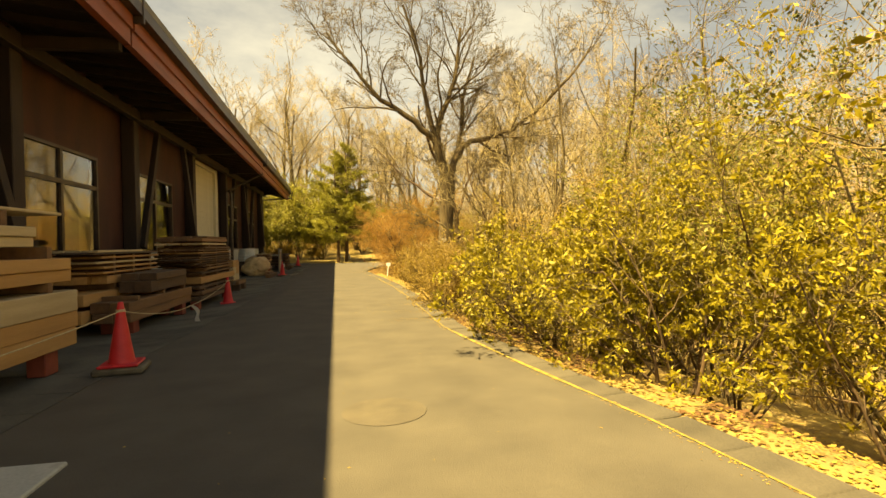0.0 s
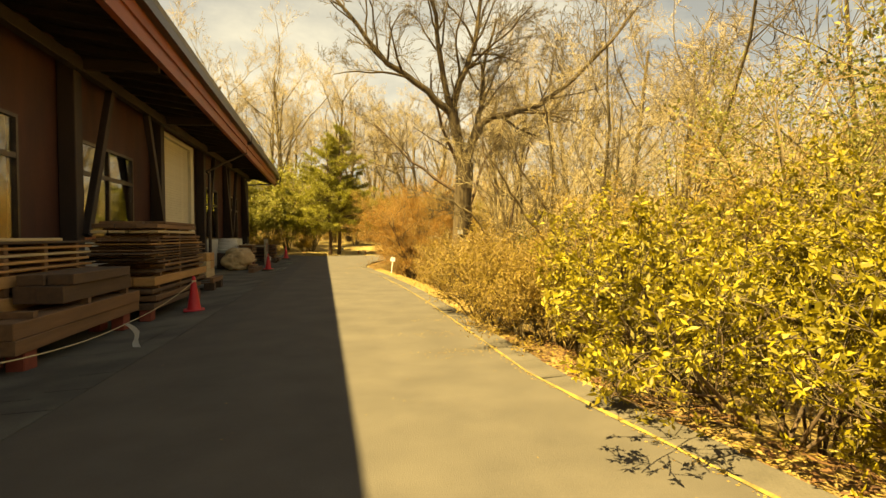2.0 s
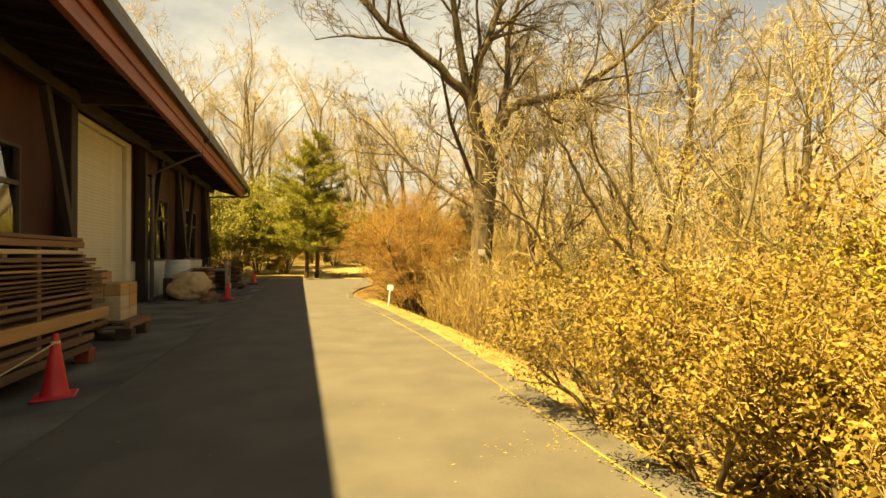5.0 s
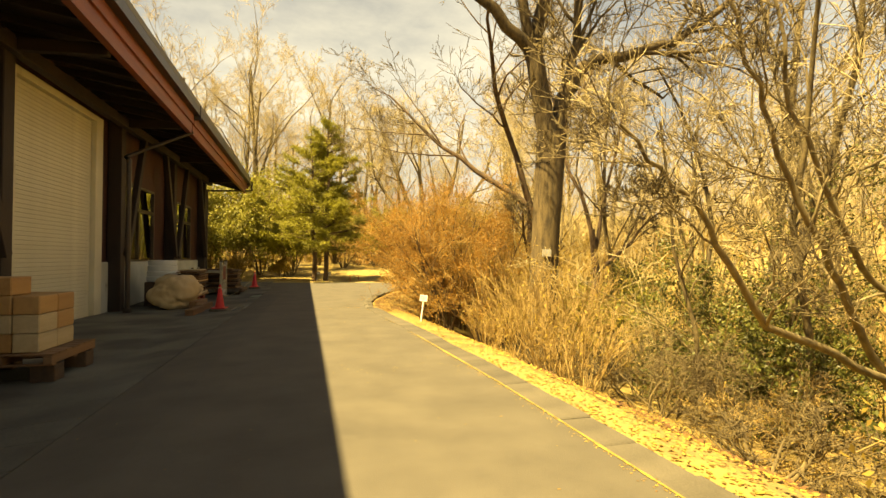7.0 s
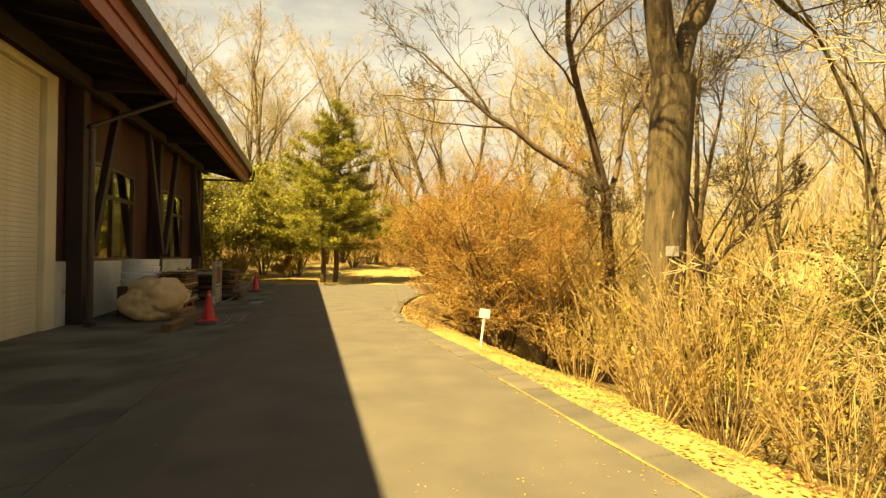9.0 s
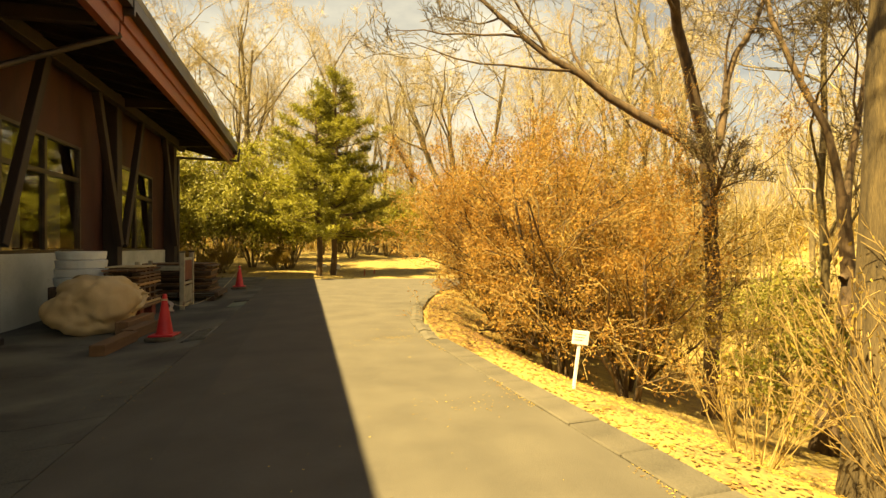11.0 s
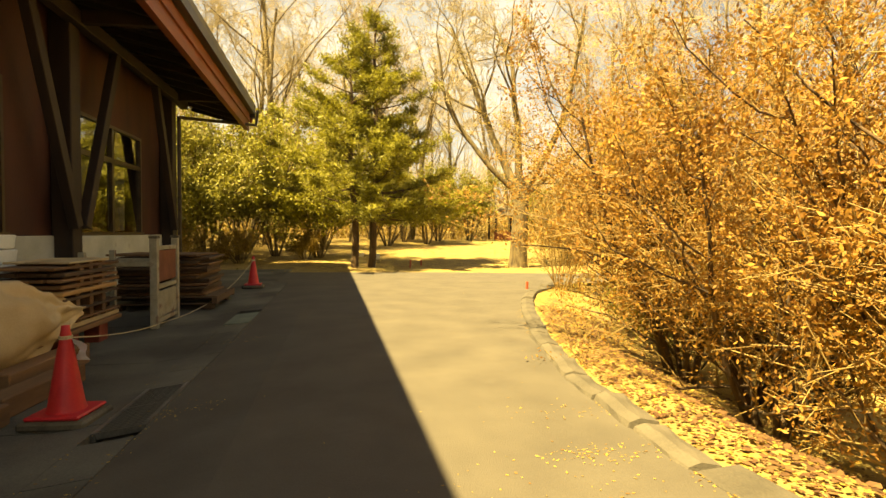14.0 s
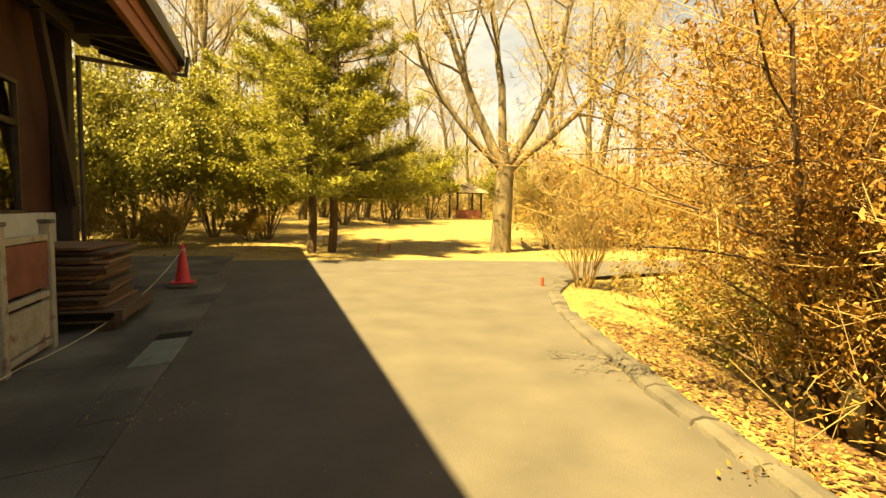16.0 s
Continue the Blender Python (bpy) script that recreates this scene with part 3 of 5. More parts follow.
for y0, y1 in WINDOWS:
    win = hp("window", boxed(WX - 0.10, y0 - 0.06, SILL - 0.02, WX + 0.05, y1 + 0.06, SILL + 0.06, 0.006), FRAME)
    fx0, fx1, t, mid = WX - 0.08, WX + 0.02, 0.07, (y0 + y1) / 2
    zt = 2.86
    bm = bmesh.new()
    box(bm, fx0, y0, SILL + 0.06, fx1, y0 + t, HEAD)
    box(bm, fx0, y1 - t, SILL + 0.06, fx1, y1, HEAD)
    box(bm, fx0, y0 + t, HEAD - t, fx1, y1 - t, HEAD)
    hp("frame", bm, FRAME, win)
    hp("mullion", boxed(fx0 + 0.01, mid - 0.05, SILL + 0.06, fx1 - 0.004, mid + 0.05, HEAD - t), FRAME, win)
    for a, b in ((y0 + t, mid - 0.05), (mid + 0.05, y1 - t)):
        hp("transom", boxed(fx0 + 0.01, a, zt - 0.05, fx1 - 0.006, b, zt + 0.05), FRAME, win)
        for z0, z1 in ((SILL + 0.06, zt - 0.05), (zt + 0.05, HEAD - t)):
            g = hp("pane", boxed(WX - 0.045, a, z0, WX - 0.037, b, z1), GLASS, win)
            g.visible_shadow = False
        hp("blind", boxed(WX - 0.135, a + 0.02, SILL + 0.1, WX - 0.125, a + (b - a) * 0.58, zt + 0.02), CURTAIN, win, "dull brown blind behind the glass")
# roller shutter
door = hp("shutter_frame", box(box(boxed(WX - 0.12, SHUT[0], -0.3, WX + 0.07, SHUT[0] + 0.16, 5.02, 0.01), WX - 0.12, SHUT[1] - 0.42, -0.3, WX + 0.07, SHUT[1], 5.02, 0.01), WX - 0.12, SHUT[0] + 0.16, 4.86, WX + 0.07, SHUT[1] - 0.42, 5.02, 0.01), SHUTTER, label="cream painted shutter surround")
slat = boxed(-0.012, SHUT[0] + 0.17, 0.0, 0.012, SHUT[1] - 0.43, 0.088, 0.007)
slat_me = mesh_of("slat", slat, SHUTTER)
for i in range(-3, 53):
    s = new("slat", slat_me)
    s.parent = door
    s.location = Vector((WX - 0.06, 0, 0.03 + i * 0.091)) - hall.location
# downpipes


def pipe(points, r, material, parent, name="downpipe", label=""):
    pts = [Vector(p) for p in points]
    dense = []
    for a, b in zip(pts, pts[1:]):
        for k in range(4):
            dense.append(a.lerp(b, k / 4))
    dense.append(pts[-1])
    v, f = tubes([(dense, [r] * len(dense), 10)])
    v = v - np.array(hall.location)
    return mesh_part(name, v, f, material, parent, label, True)


pipe([(-5.55, 26.25, -0.22), (-5.55, 26.25, 4.02)], 0.065, GUTTER, hall, label="dark downpipe beside the shutter")
pipe([(-5.55, 26.25, 4.0), (-5.75, 26.55, 4.12), (-4.2, 27.3, 5.1)], 0.05, GUTTER, hall)
hp("pipe_shoe", boxed(-5.64, 26.16, -0.25, -5.46, 26.34, -0.06, 0.02), GUTTER)
pipe([(-5.95, 38.35, 0.0), (-5.95, 38.35, 4.72)], 0.055, GUTTER, hall, label="dark downpipe at the building's corner")
pipe([(-5.98, 38.35, 4.70), (-4.16, 40.9, 5.08), (-4.10, 40.9, 5.6)], 0.05, GUTTER, hall)


# ---- things under the eaves ----
def cone_thing(x, y, weight=True, ry=0.0):
    root = empty("traffic_cone", pose(x, y, floor_z(x, y) + 0.004, 0, 0, ry), "red plastic traffic cone standing on a dark weight" if weight else "red plastic traffic cone standing on the apron", "traffic cone", "cones along the road")
    z0 = 0.075 if weight else 0.0
    if weight:
        part("base_weight", boxed(-0.24, -0.20, 0, 0.24, 0.20, 0.072, 0.02), CONE_WEIGHT, root, "dark slab weight")
    part("base", boxed(-0.19, -0.19, z0, 0.19, 0.19, z0 + 0.03, 0.012), CONE_RED, root)
    bm = bmesh.new()
    ringz = ((0.03, 0.135), (0.06, 0.122), (0.63, 0.032), (0.67, 0.026), (0.675, 0.0))
    prev = None
    for z, r in ringz:
        ring = [bm.verts.new((r * math.cos(k * math.pi / 10), r * math.sin(k * math.pi / 10), z + z0)) for k in range(20)]
        if prev:
            for k in range(20):
                bm.faces.new((prev[k], prev[(k + 1) % 20], ring[(k + 1) % 20], ring[k]))
        prev = ring
    bmesh.ops.remove_doubles(bm, verts=bm.verts, dist=1e-5)
    body = part("cone_body", bm, CONE_RED, root, smooth=True)
    bm = bmesh.new()
    for k in range(2):
        bmesh.ops.create_cone(bm, cap_ends=True, segments=16, radius1=0.046, radius2=0.044, depth=0.012, matrix=Matrix.Translation((0, 0, z0 + 0.575 + 0.014 * k)))
    part("rope_loop", bm, ROPE, body, "tan rope looped round the top")
    return Vector((x, y, floor_z(x, y) + z0 + 0.58))


c0 = cone_thing(-2.42, 5.95, True, 8)
c1 = cone_thing(-3.06, 13.8, False, 15)
c2 = cone_thing(-3.2, 26.2, True, -6)
c3 = cone_thing(-3.2, 34.4, True, 4)


def rope_thing(points, label, ribbons=()):
    pts = []
    for (a, b, sag) in points:
        a, b = Vector(a), Vector(b)
        for k in range(13):
            f = k / 12
            p = a.lerp(b, f)
            p.z -= sag * 4 * f * (1 - f)
            pts.append(p)
    root = empty("rope", pose(*pts[0]), label, "rope")
    off = np.array(pts[0])
    v, f = tubes([([np.array(p) - off for p in pts], [0.006] * len(pts), 5)])
    mesh_part("cord", v, f, ROPE, root, smooth=True)
    for fr, L in ribbons:
        p = pts[int(fr * (len(pts) - 1))] - Vector(off)
        bm = bmesh.new()
        prev = None
        for k in range(7):
            w = 0.035 + 0.012 * math.sin(k * 1.3)
            o = Vector((0.05 * math.sin(k * 0.8) + 0.02 * k, 0.02 * k, -L * k / 6)) + p
            row = [bm.verts.new(o + Vector((-w, 0.01 * math.sin(k), 0))), bm.verts.new(o + Vector((w, -0.01, 0)))]
            if prev:
                bm.faces.new((prev[0], prev[1], row[1], row[0]))
            prev = row
        bmesh.ops.solidify(bm, geom=bm.faces[:], thickness=0.004)
        part("ribbon", bm, WHITE, root, "white plastic ribbon")
    return root


rope_thing([((-3.1, 1.0, 0.5), c0, 0.10), (c0, (-2.86, 10.0, 0.26), 0.08), ((-2.86, 10.0, 0.26), c1, 0.06)], "pale cord strung low between the traffic cones", ((0.665, 0.32),))
rope_thing([(c2, (-3.62, 29.72, 0.0), 0.05), ((-3.62, 29.72, 0.0), c3, 0.22)], "pale cord hanging from the traffic cones", ((0.03, 0.2),))

rl = random.Random(11)


def support(x, y0, y1, h, parent, o, material=None):
    for yy in (y0, y1):
        b = boxed(-0.09, -0.12, 0, 0.09, 0.12, h, 0.01)
        b.transform(Matrix.Translation(Vector((x, yy, 0)) - o))
        part("support_block", b, material or REDPOST, parent)


def stack_thing(name, label, x0, x1, y0, y1, layers, base=0.22, feet=REDPOST, group="lumber stacks", k=1.0):
    """Boards lie along y. layers: (thickness, material, boards across, y start shift, y end shift, gap above)."""
    o = Vector(((x0 + x1) / 2, (y0 + y1) / 2, floor_z(-4, (y0 + y1) / 2) + 0.004))
    root = empty(name, Matrix.Translation(o), label, "lumber stack", group)
    for fx in (x1 - 0.14, x0 + 0.14):
        support(fx, y0 + 0.35, y1 - 0.35, base, root, Vector((o.x, o.y, 0)), feet)
    z = base
    for th, m, n, s0, s1, gap in layers:
        th, gap = th * k, gap * k
        w = (x1 - x0) / n
        for i in range(n):
            a, b = y0 + s0 + rl.uniform(-0.05, 0.05), y1 + s1 + rl.uniform(-0.06, 0.06)
            xo = rl.uniform(-0.025, 0.025)
            bm = boxed(x0 + i * w + 0.006 + xo, a, z + 0.002, x0 + (i + 1) * w - 0.006 + xo, b, z + th - 0.002, min(0.008, th * 0.2))
            bm.transform(Matrix.Translation(-Vector((o.x, o.y, 0))) @ Matrix.Translation(((x0 + x1) / 2, (y0 + y1) / 2, 0)) @ pose(0, 0, 0, 0, 0, rl.uniform(-0.5, 0.5)) @ Matrix.Translation((-(x0 + x1) / 2, -(y0 + y1) / 2, 0)))
            part("beam" if th > 0.1 else "board", bm, m, root)
        z += th
        if gap:
            for yy in (y0 + max(s0, 0) + 0.4, (y0 + y1) / 2, y1 + min(s1, 0) - 0.4):
                bm = boxed(x0 - o.x + 0.02, yy - o.y - 0.045, z, x1 - o.x - 0.02, yy - o.y + 0.045, z + gap, 0.004)
                part("spacer", bm, LUMBER_OLD, root)
            z += gap
    return root


stack_thing("lumber_stack", "stack of fresh square-sawn beams on red-brown supports", -4.6, -3.06, 2.2, 6.35, [
    (0.20, LUMBER, 5, 0, 0, 0), (0.18, LUMBER, 5, 0.0, 0.02, 0), (0.24, LUMBER_PALE, 4, 0.0, 0.05, 0.10), (0.13, LUMBER, 5, 0.1, 0.0, 0), (0.13, LUMBER, 5, 0.1, 0.0, 0.12), (0.10, LUMBER_PALE, 5, 0.0, -0.7, 0), (0.10, LUMBER_PALE, 5, 0.0, -0.7, 0.14), (0.035, LUMBER_PALE, 3, 0.1, -0.1, 0)], 0.25)
stack_thing("lumber_stack", "stack of sawn planks over squared beams with stickers between", -5.2, -4.15, 9.7, 12.2, [
    (0.10, LUMBER_DARK, 4, 0, 0, 0.03), (0.19, LUMBER, 3, -0.9, -1.4, 0.06), (0.17, LUMBER, 3, -0.8, -1.3, 0.10), (0.13, LUMBER, 4, 0.0, 0.0, 0.03), (0.035, LUMBER, 4, -0.1, 0, 0.045), (0.035, LUMBER, 4, 0, 0, 0.045), (0.035, LUMBER_PALE, 4, -0.2, 0, 0.045), (0.035, LUMBER, 4, -0.1, 0.05, 0.03), (0.03, LUMBER_DARK, 4, -0.5, 0.0, 0), (0.04, LUMBER_PALE, 4, -0.3, -0.9, 0)], 0.12, LUMBER_DARK, k=1.12)
stack_thing("timber_pile", "low pile of long weathered timbers on the apron", -4.1, -3.5, 9.0, 12.25, [
    (0.15, LUMBER_OLD, 2, 0.0, 0.05, 0), (0.17, LUMBER_OLD, 2, 0.0, 0.0, 0.07), (0.2, LUMBER_DARK, 2, 1.0, -0.3, 0), (0.13, LUMBER_DARK, 2, 1.1, -0.4, 0)], 0.24, k=1.05)
stack_thing("lumber_stack", "tall stack of rough thin planks with ragged ends", -4.5, -3.42, 12.45, 16.2, [
    (0.10, LUMBER_DARK, 3, 0.2, -0.5, 0.03), (0.09, LUMBER_OLD, 3, 0.3, -0.4, 0.04), (0.07, LUMBER_DARK, 3, 0.2, 0.1, 0.05), (0.15, LUMBER, 3, 0.3, 0.1, 0.06), (0.05, LUMBER_DARK, 3, 0.5, 0, 0.04), (0.05, LUMBER_OLD, 4, 0.8, -0.1, 0.03), (0.03, LUMBER_OLD, 4, 0.5, -0.2, 0.03), (0.03, LUMBER_DARK, 4, 0.0, 0.1, 0.02), (0.025, LUMBER_OLD, 4, 0.2, -0.2, 0.02),
    (0.03, LUMBER_DARK, 4, -0.2, 0.1, 0.02), (0.025, LUMBER_OLD, 4, 0.1, -0.2, 0.025), (0.03, LUMBER_DARK, 4, 0.4, 0.0, 0.02), (0.03, LUMBER, 4, 0.3, -0.1, 0.03), (0.03, LUMBER_OLD, 4, 0.2, -0.3, 0.02), (0.05, LUMBER_OLD, 4, 0.8, -0.3, 0.04), (0.05, LUMBER_PALE, 4, 0.6, -0.8, 0.03), (0.08, LUMBER_OLD, 3, 0.5, -0.7, 0), (0.05, LUMBER_OLD, 3, 0.9, -0.8, 0)], 0.2, k=1.05)
stack_thing("lumber_stack", "dark plank stack beside the crated blocks", -5.5, -4.3, 16.5, 17.5, [
    (0.12, LUMBER_DARK, 4, 0, 0, 0.1), (0.10, LUMBER_OLD, 4, 0, 0, 0.08), (0.12, LUMBER_DARK, 4, 0, 0, 0.08), (0.12, LUMBER, 4, 0, 0, 0.1), (0.08, LUMBER_DARK, 4, 0, 0, 0.05), (0.08, LUMBER_OLD, 4, 0, 0, 0.04), (0.05, LUMBER_PALE, 4, 0, 0, 0)], 0.2, LUMBER_DARK)


def pallet(parent, x0, x1, y0, y1, z, material):
    """A wooden pallet, in its parent's coordinates."""
    n = 7
    for k in range(n):
        a = y0 + (y1 - y0) * k / n
        part("deck_board", boxed(x0, a + 0.012, z + 0.118, x1, a + (y1 - y0) / n - 0.012, z + 0.14, 0.003), material, parent)
    for k in range(3):
        c = x0 + 0.05 + (x1 - x0 - 0.1) * k / 2
        part("stringer", boxed(c - 0.045, y0, z + 0.02, c + 0.045, y1, z + 0.117, 0.004), material, parent)
    for yy in (y0 + 0.06, (y0 + y1) / 2, y1 - 0.06):
        part("bottom_board", boxed(x0, yy - 0.05, z, x1, yy + 0.05, z + 0.019, 0.003), material, parent)


blocks = empty("block_pallet", pose(-4.12, 18.35, floor_z(-4, 18.35) + 0.004), "short fresh timber blocks stacked on a wooden pallet", "pallet")
pallet(blocks, -0.55, 0.55, -0.6, 0.6, 0.20, LUMBER_OLD)
for a in (-0.42, 0.42):
    for b in (-0.42, 0.42):
        part("foot_block", boxed(a - 0.13, b - 0.12, 0, a + 0.13, b + 0.12, 0.2, 0.01), LUMBER_DARK, blocks)
for k in range(4):
    for i in range(3):
        for j in range(2):
            if k == 3 and (i == 2 or j == 1):
                continue
            z = 0.345 + k * 0.225
            bm = boxed(-0.5 + i * 0.29 + 0.006, -0.5 + j * 0.45 + 0.006, z, -0.5 + (i + 1) * 0.29 - 0.006, -0.5 + (j + 1) * 0.45 - 0.006, z + 0.22, 0.012)
            part("timber_block", bm, LUMBER if rl.random() > 0.2 else LUMBER_PALE, blocks)

# bulk bag slumped over beams
bag = empty("bulk_bag", pose(-4.55, 27.55, floor_z(-4, 27.4), 0, 0, -26) @ Matrix.Diagonal((0.92, 0.95, 1.06, 1)), "slumped tan woven bulk bag lying beside the plinth", "bulk bag")
bm = bmesh.new()
bmesh.ops.create_icosphere(bm, subdivisions=5, radius=1.0)
for v in bm.verts:
    x, y, z = v.co
    s = 1 + 0.22 * noise.noise((x * 1.3, y * 1.3, z * 1.3 + 4)) + 0.07 * noise.noise((x * 4, y * 3, z * 4))
    sq = lambda t: math.copysign(abs(t) ** 0.8, t)
    px, py, pz = sq(x) * 0.66 * s, sq(y) * 0.98 * s, sq(z) * 0.5 * s
    neck = min(1.0, max(0.0, (py + 0.15) / 1.1))
    a = math.atan2(z, x)
    fold = (math.sin(7 * a + 2.5 * noise.noise((y * 2, 1, 0))) + 0.6 * math.sin(13 * a + 4 * y)) * (0.015 + 0.16 * neck * (1.15 - neck))
    w = 1 - 0.8 * neck ** 1.3 + fold
    px *= w
    pz = pz * w + 0.1 * neck
    crease = 0.035 * noise.noise((px * 5 + 2 * py, py * 7, pz * 5)) - 0.03 * abs(noise.noise((px * 3 + py * 4, py * 2 - pz * 3, pz * 4 + 9)))
    v.co = (px + crease, py, max(0.0, pz + 0.44 + crease))
part("bag_body", bm, BAG, bag, smooth=True)
bm = bmesh.new()
prev = None
for k in range(17):
    a = math.pi * (0.08 + 0.84 * k / 16)
    c = Vector((0.62 * math.cos(a), -0.35 + 0.06 * math.sin(3 * a), 0.44 + 0.53 * math.sin(a)))
    row = [bm.verts.new(c + Vector((0, o, 0))) for o in (-0.04, 0.04)]
    if prev:
        bm.faces.new((prev[0], prev[1], row[1], row[0]))
    prev = row
bmesh.ops.solidify(bm, geom=bm.faces[:], thickness=0.012)
part("strap", bm, BAG, bag, "tan woven lifting strap")
for i, (x, y, w, L, h, a) in enumerate(((-3.72, 25.65, 0.2, 1.2, 0.16, -2), (-3.74, 26.85, 0.2, 1.1, 0.17, -4), (-4.02, 27.5, 0.2, 1.3, 0.22, -2))):
    bm = boxed(-w / 2, -L / 2, 0, w / 2, L / 2, h, 0.01)
    b = part("timber_offcut", bm, LUMBER_OLD)
    b.matrix_world = pose(x, y, floor_z(-4, y) + 0.004, 0, 0, a)
    tagged(b, "weathered square timber lying on the apron", "timber", "timbers beside the bag")

tubs = empty("plastic_tubs", pose(-5.3, 28.55, floor_z(-5, 28.5)), "grey-white plastic tubs stacked on a wooden crate", "tubs")
part("crate", boxed(-0.4, -0.42, 0, 0.4, 0.42, 0.74, 0.015), LUMBER_DARK, tubs, "dark wooden crate")
for k in range(4):
    bm = bmesh.new()
    bmesh.ops.create_cone(bm, cap_ends=True, segments=24, radius1=0.44 - 0.012 * k, radius2=0.46 - 0.012 * k, depth=0.16, matrix=Matrix.Translation((0, 0, 0.825 + 0.17 * k)))
    bmesh.ops.bevel(bm, geom=bm.edges[:], offset=0.012, segments=1, affect="EDGES")
    part("tub", bm, TUB, tubs, smooth=False)
stack_thing("lumber_stack", "short planks and a pallet stacked near the plinth", -4.8, -4.15, 28.1, 29.55, [
    (0.06, LUMBER_OLD, 4, -1.0, 0, 0), (0.06, LUMBER_PALE, 4, -1.1, 0, 0.02), (0.03, LUMBER_OLD, 4, 0, 0, 0.09), (0.03, LUMBER_DARK, 5, 0, 0, 0.10), (0.04, LUMBER_DARK, 5, 0, 0, 0.03), (0.05, LUMBER, 4, 0.0, -0.1, 0.02), (0.05, LUMBER_OLD, 4, 0.1, 0.1, 0.03), (0.04, LUMBER_OLD, 4, 0, 0, 0.02), (0.05, LUMBER_DARK, 4, 0.1, -0.1, 0.03), (0.04, LUMBER_OLD, 4, -0.1, 0.05, 0.02), (0.03, LUMBER_PALE, 4, 0.2, -0.2, 0)], 0.26)

rack = empty("steel_rack", pose(-3.8, 30.3, floor_z(-3.8, 30.3), 0, 0, 2), "chipped white and rust-red steel rack panel", "rack")
for yy in (-0.52, 0.52):
    part("upright", boxed(-0.05, yy - 0.05, 0, 0.05, yy + 0.05, 1.30, 0.008), CHIPPED, rack, "chipped white post")
    part("cap", boxed(-0.06, yy - 0.06, 1.30, 0.06, yy + 0.06, 1.34, 0.008), CONE_WEIGHT, rack)
    part("rear_upright", boxed(-0.95, yy - 0.04, 0, -0.87, yy + 0.04, 1.1, 0.008), CHIPPED, rack)
    part("side_rail", boxed(-0.87, yy - 0.03, 0.9, -0.05, yy + 0.03, 0.97, 0.006), CHIPPED, rack)
part("upper_panel", boxed(-0.02, -0.47, 0.66, 0.02, 0.47, 1.12, 0.005), RUSTPANEL, rack, "rust-red panel")
part("lower_panel", boxed(-0.02, -0.47, 0.14, 0.02, 0.47, 0.52, 0.005), CHIPPED, rack, "chipped white panel")
for z in (0.06, 0.56, 1.13):
    part("cross_rail", boxed(-0.03, -0.47, z, 0.03, 0.47, z + 0.06, 0.005), CHIPPED, rack)

slabs = empty("board_pile", pose(-4.25, 32.1, floor_z(-4, 32)), "pile of dark weathered sheets on a low pallet", "board pile")
pallet(slabs, -0.9, 0.95, -0.75, 0.7, 0.1, LUMBER_DARK)
for a in (-0.7, 0.75):
    for b in (-0.6, 0.55):
        part("foot_block", boxed(a - 0.1, b - 0.1, 0, a + 0.1, b + 0.1, 0.1, 0.008), LUMBER_DARK, slabs)
z = 0.245
for k in range(13):
    th = rl.choice((0.035, 0.045, 0.06))
    ox, oy = rl.uniform(-0.12, 0.1), rl.uniform(-0.12, 0.12)
    bm = boxed(-0.75 + ox, -0.65 + oy, z, 0.72 + ox, 0.65 + oy, z + th, 0.006)
    bm.transform(pose(0, 0, 0, rl.uniform(-0.4, 0.4), rl.uniform(-0.4, 0.4), rl.uniform(-4, 4)))
    part("sheet", bm, LUMBER_DARK if k % 3 else LUMBER_OLD, slabs)
    z += th + 0.012


def sign_thing(x, y, h, w, bh, name="plant_sign", ry=0, lean=0):
    z = gz(x, y)
    root = empty(name, pose(x, y, z, 0, lean, ry), "small white plant label board on a white stake", "sign", "plant signs")
    part("stake", boxed(-0.016, -0.012, -0.1, 0.016, 0.012, h - bh * 0.4, 0.004), SIGNWHITE, root)
    board = part("board", boxed(-w / 2, -0.022, h - bh, w / 2, -0.012, h, 0.003), SIGNWHITE, root)
    for k in range(3):
        part("text_line", boxed(-w * 0.36, -0.024, h - bh * (0.3 + 0.2 * k), w * (0.32 - 0.1 * k), -0.0225, h - bh * (0.24 + 0.2 * k)), GREYINK, board)
    return root


sign_thing(1.68, 21.75, 0.56, 0.165, 0.14, ry=-14, lean=7)
sign_thing(0.1, 41.3, 0.5, 0.34, 0.22, ry=-8)
sign_thing(-0.55, 41.2, 0.55, 0.42, 0.14, ry=-8)
for x, y, h in ((1.35, 40.6, 0.3), (3.1, 33.05, 0.2), (1.9, 41.5, 0.22)):
    b = part("marker_stake", boxed(-0.025, -0.025, -0.1, 0.025, 0.025, h, 0.004), STAKE)
    b.matrix_world = pose(x, y, gz(x, y), 0, 2, 10)
    tagged(b, "short red-brown wooden marker stake in the grass", "stake", "marker stakes")

# pavilion far across the lawn
pv = empty("garden_pavilion", pose(12.0, 62.0, gz(12.0, 62) + 0.25) @ Matrix.Diagonal((0.8, 0.8, 0.85, 1)), "small open garden pavilion with a shingled hip roof", "pavilion")
for a in (-1.2, 1.2):
    for b in (-1.2, 1.2):
        part("post", boxed(a - 0.08, b - 0.08, -0.2, a + 0.08, b + 0.08, 2.2, 0.01), WOOD_DARK, pv)
bm = bmesh.new()
r0 = [bm.verts.new((a * 1.8, b * 1.8, 2.1)) for a, b in ((-1, -1), (1, -1), (1, 1), (-1, 1))]
r1 = [bm.verts.new((a * 0.2, b * 0.2, 3.1)) for a, b in ((-1, -1), (1, -1), (1, 1), (-1, 1))]
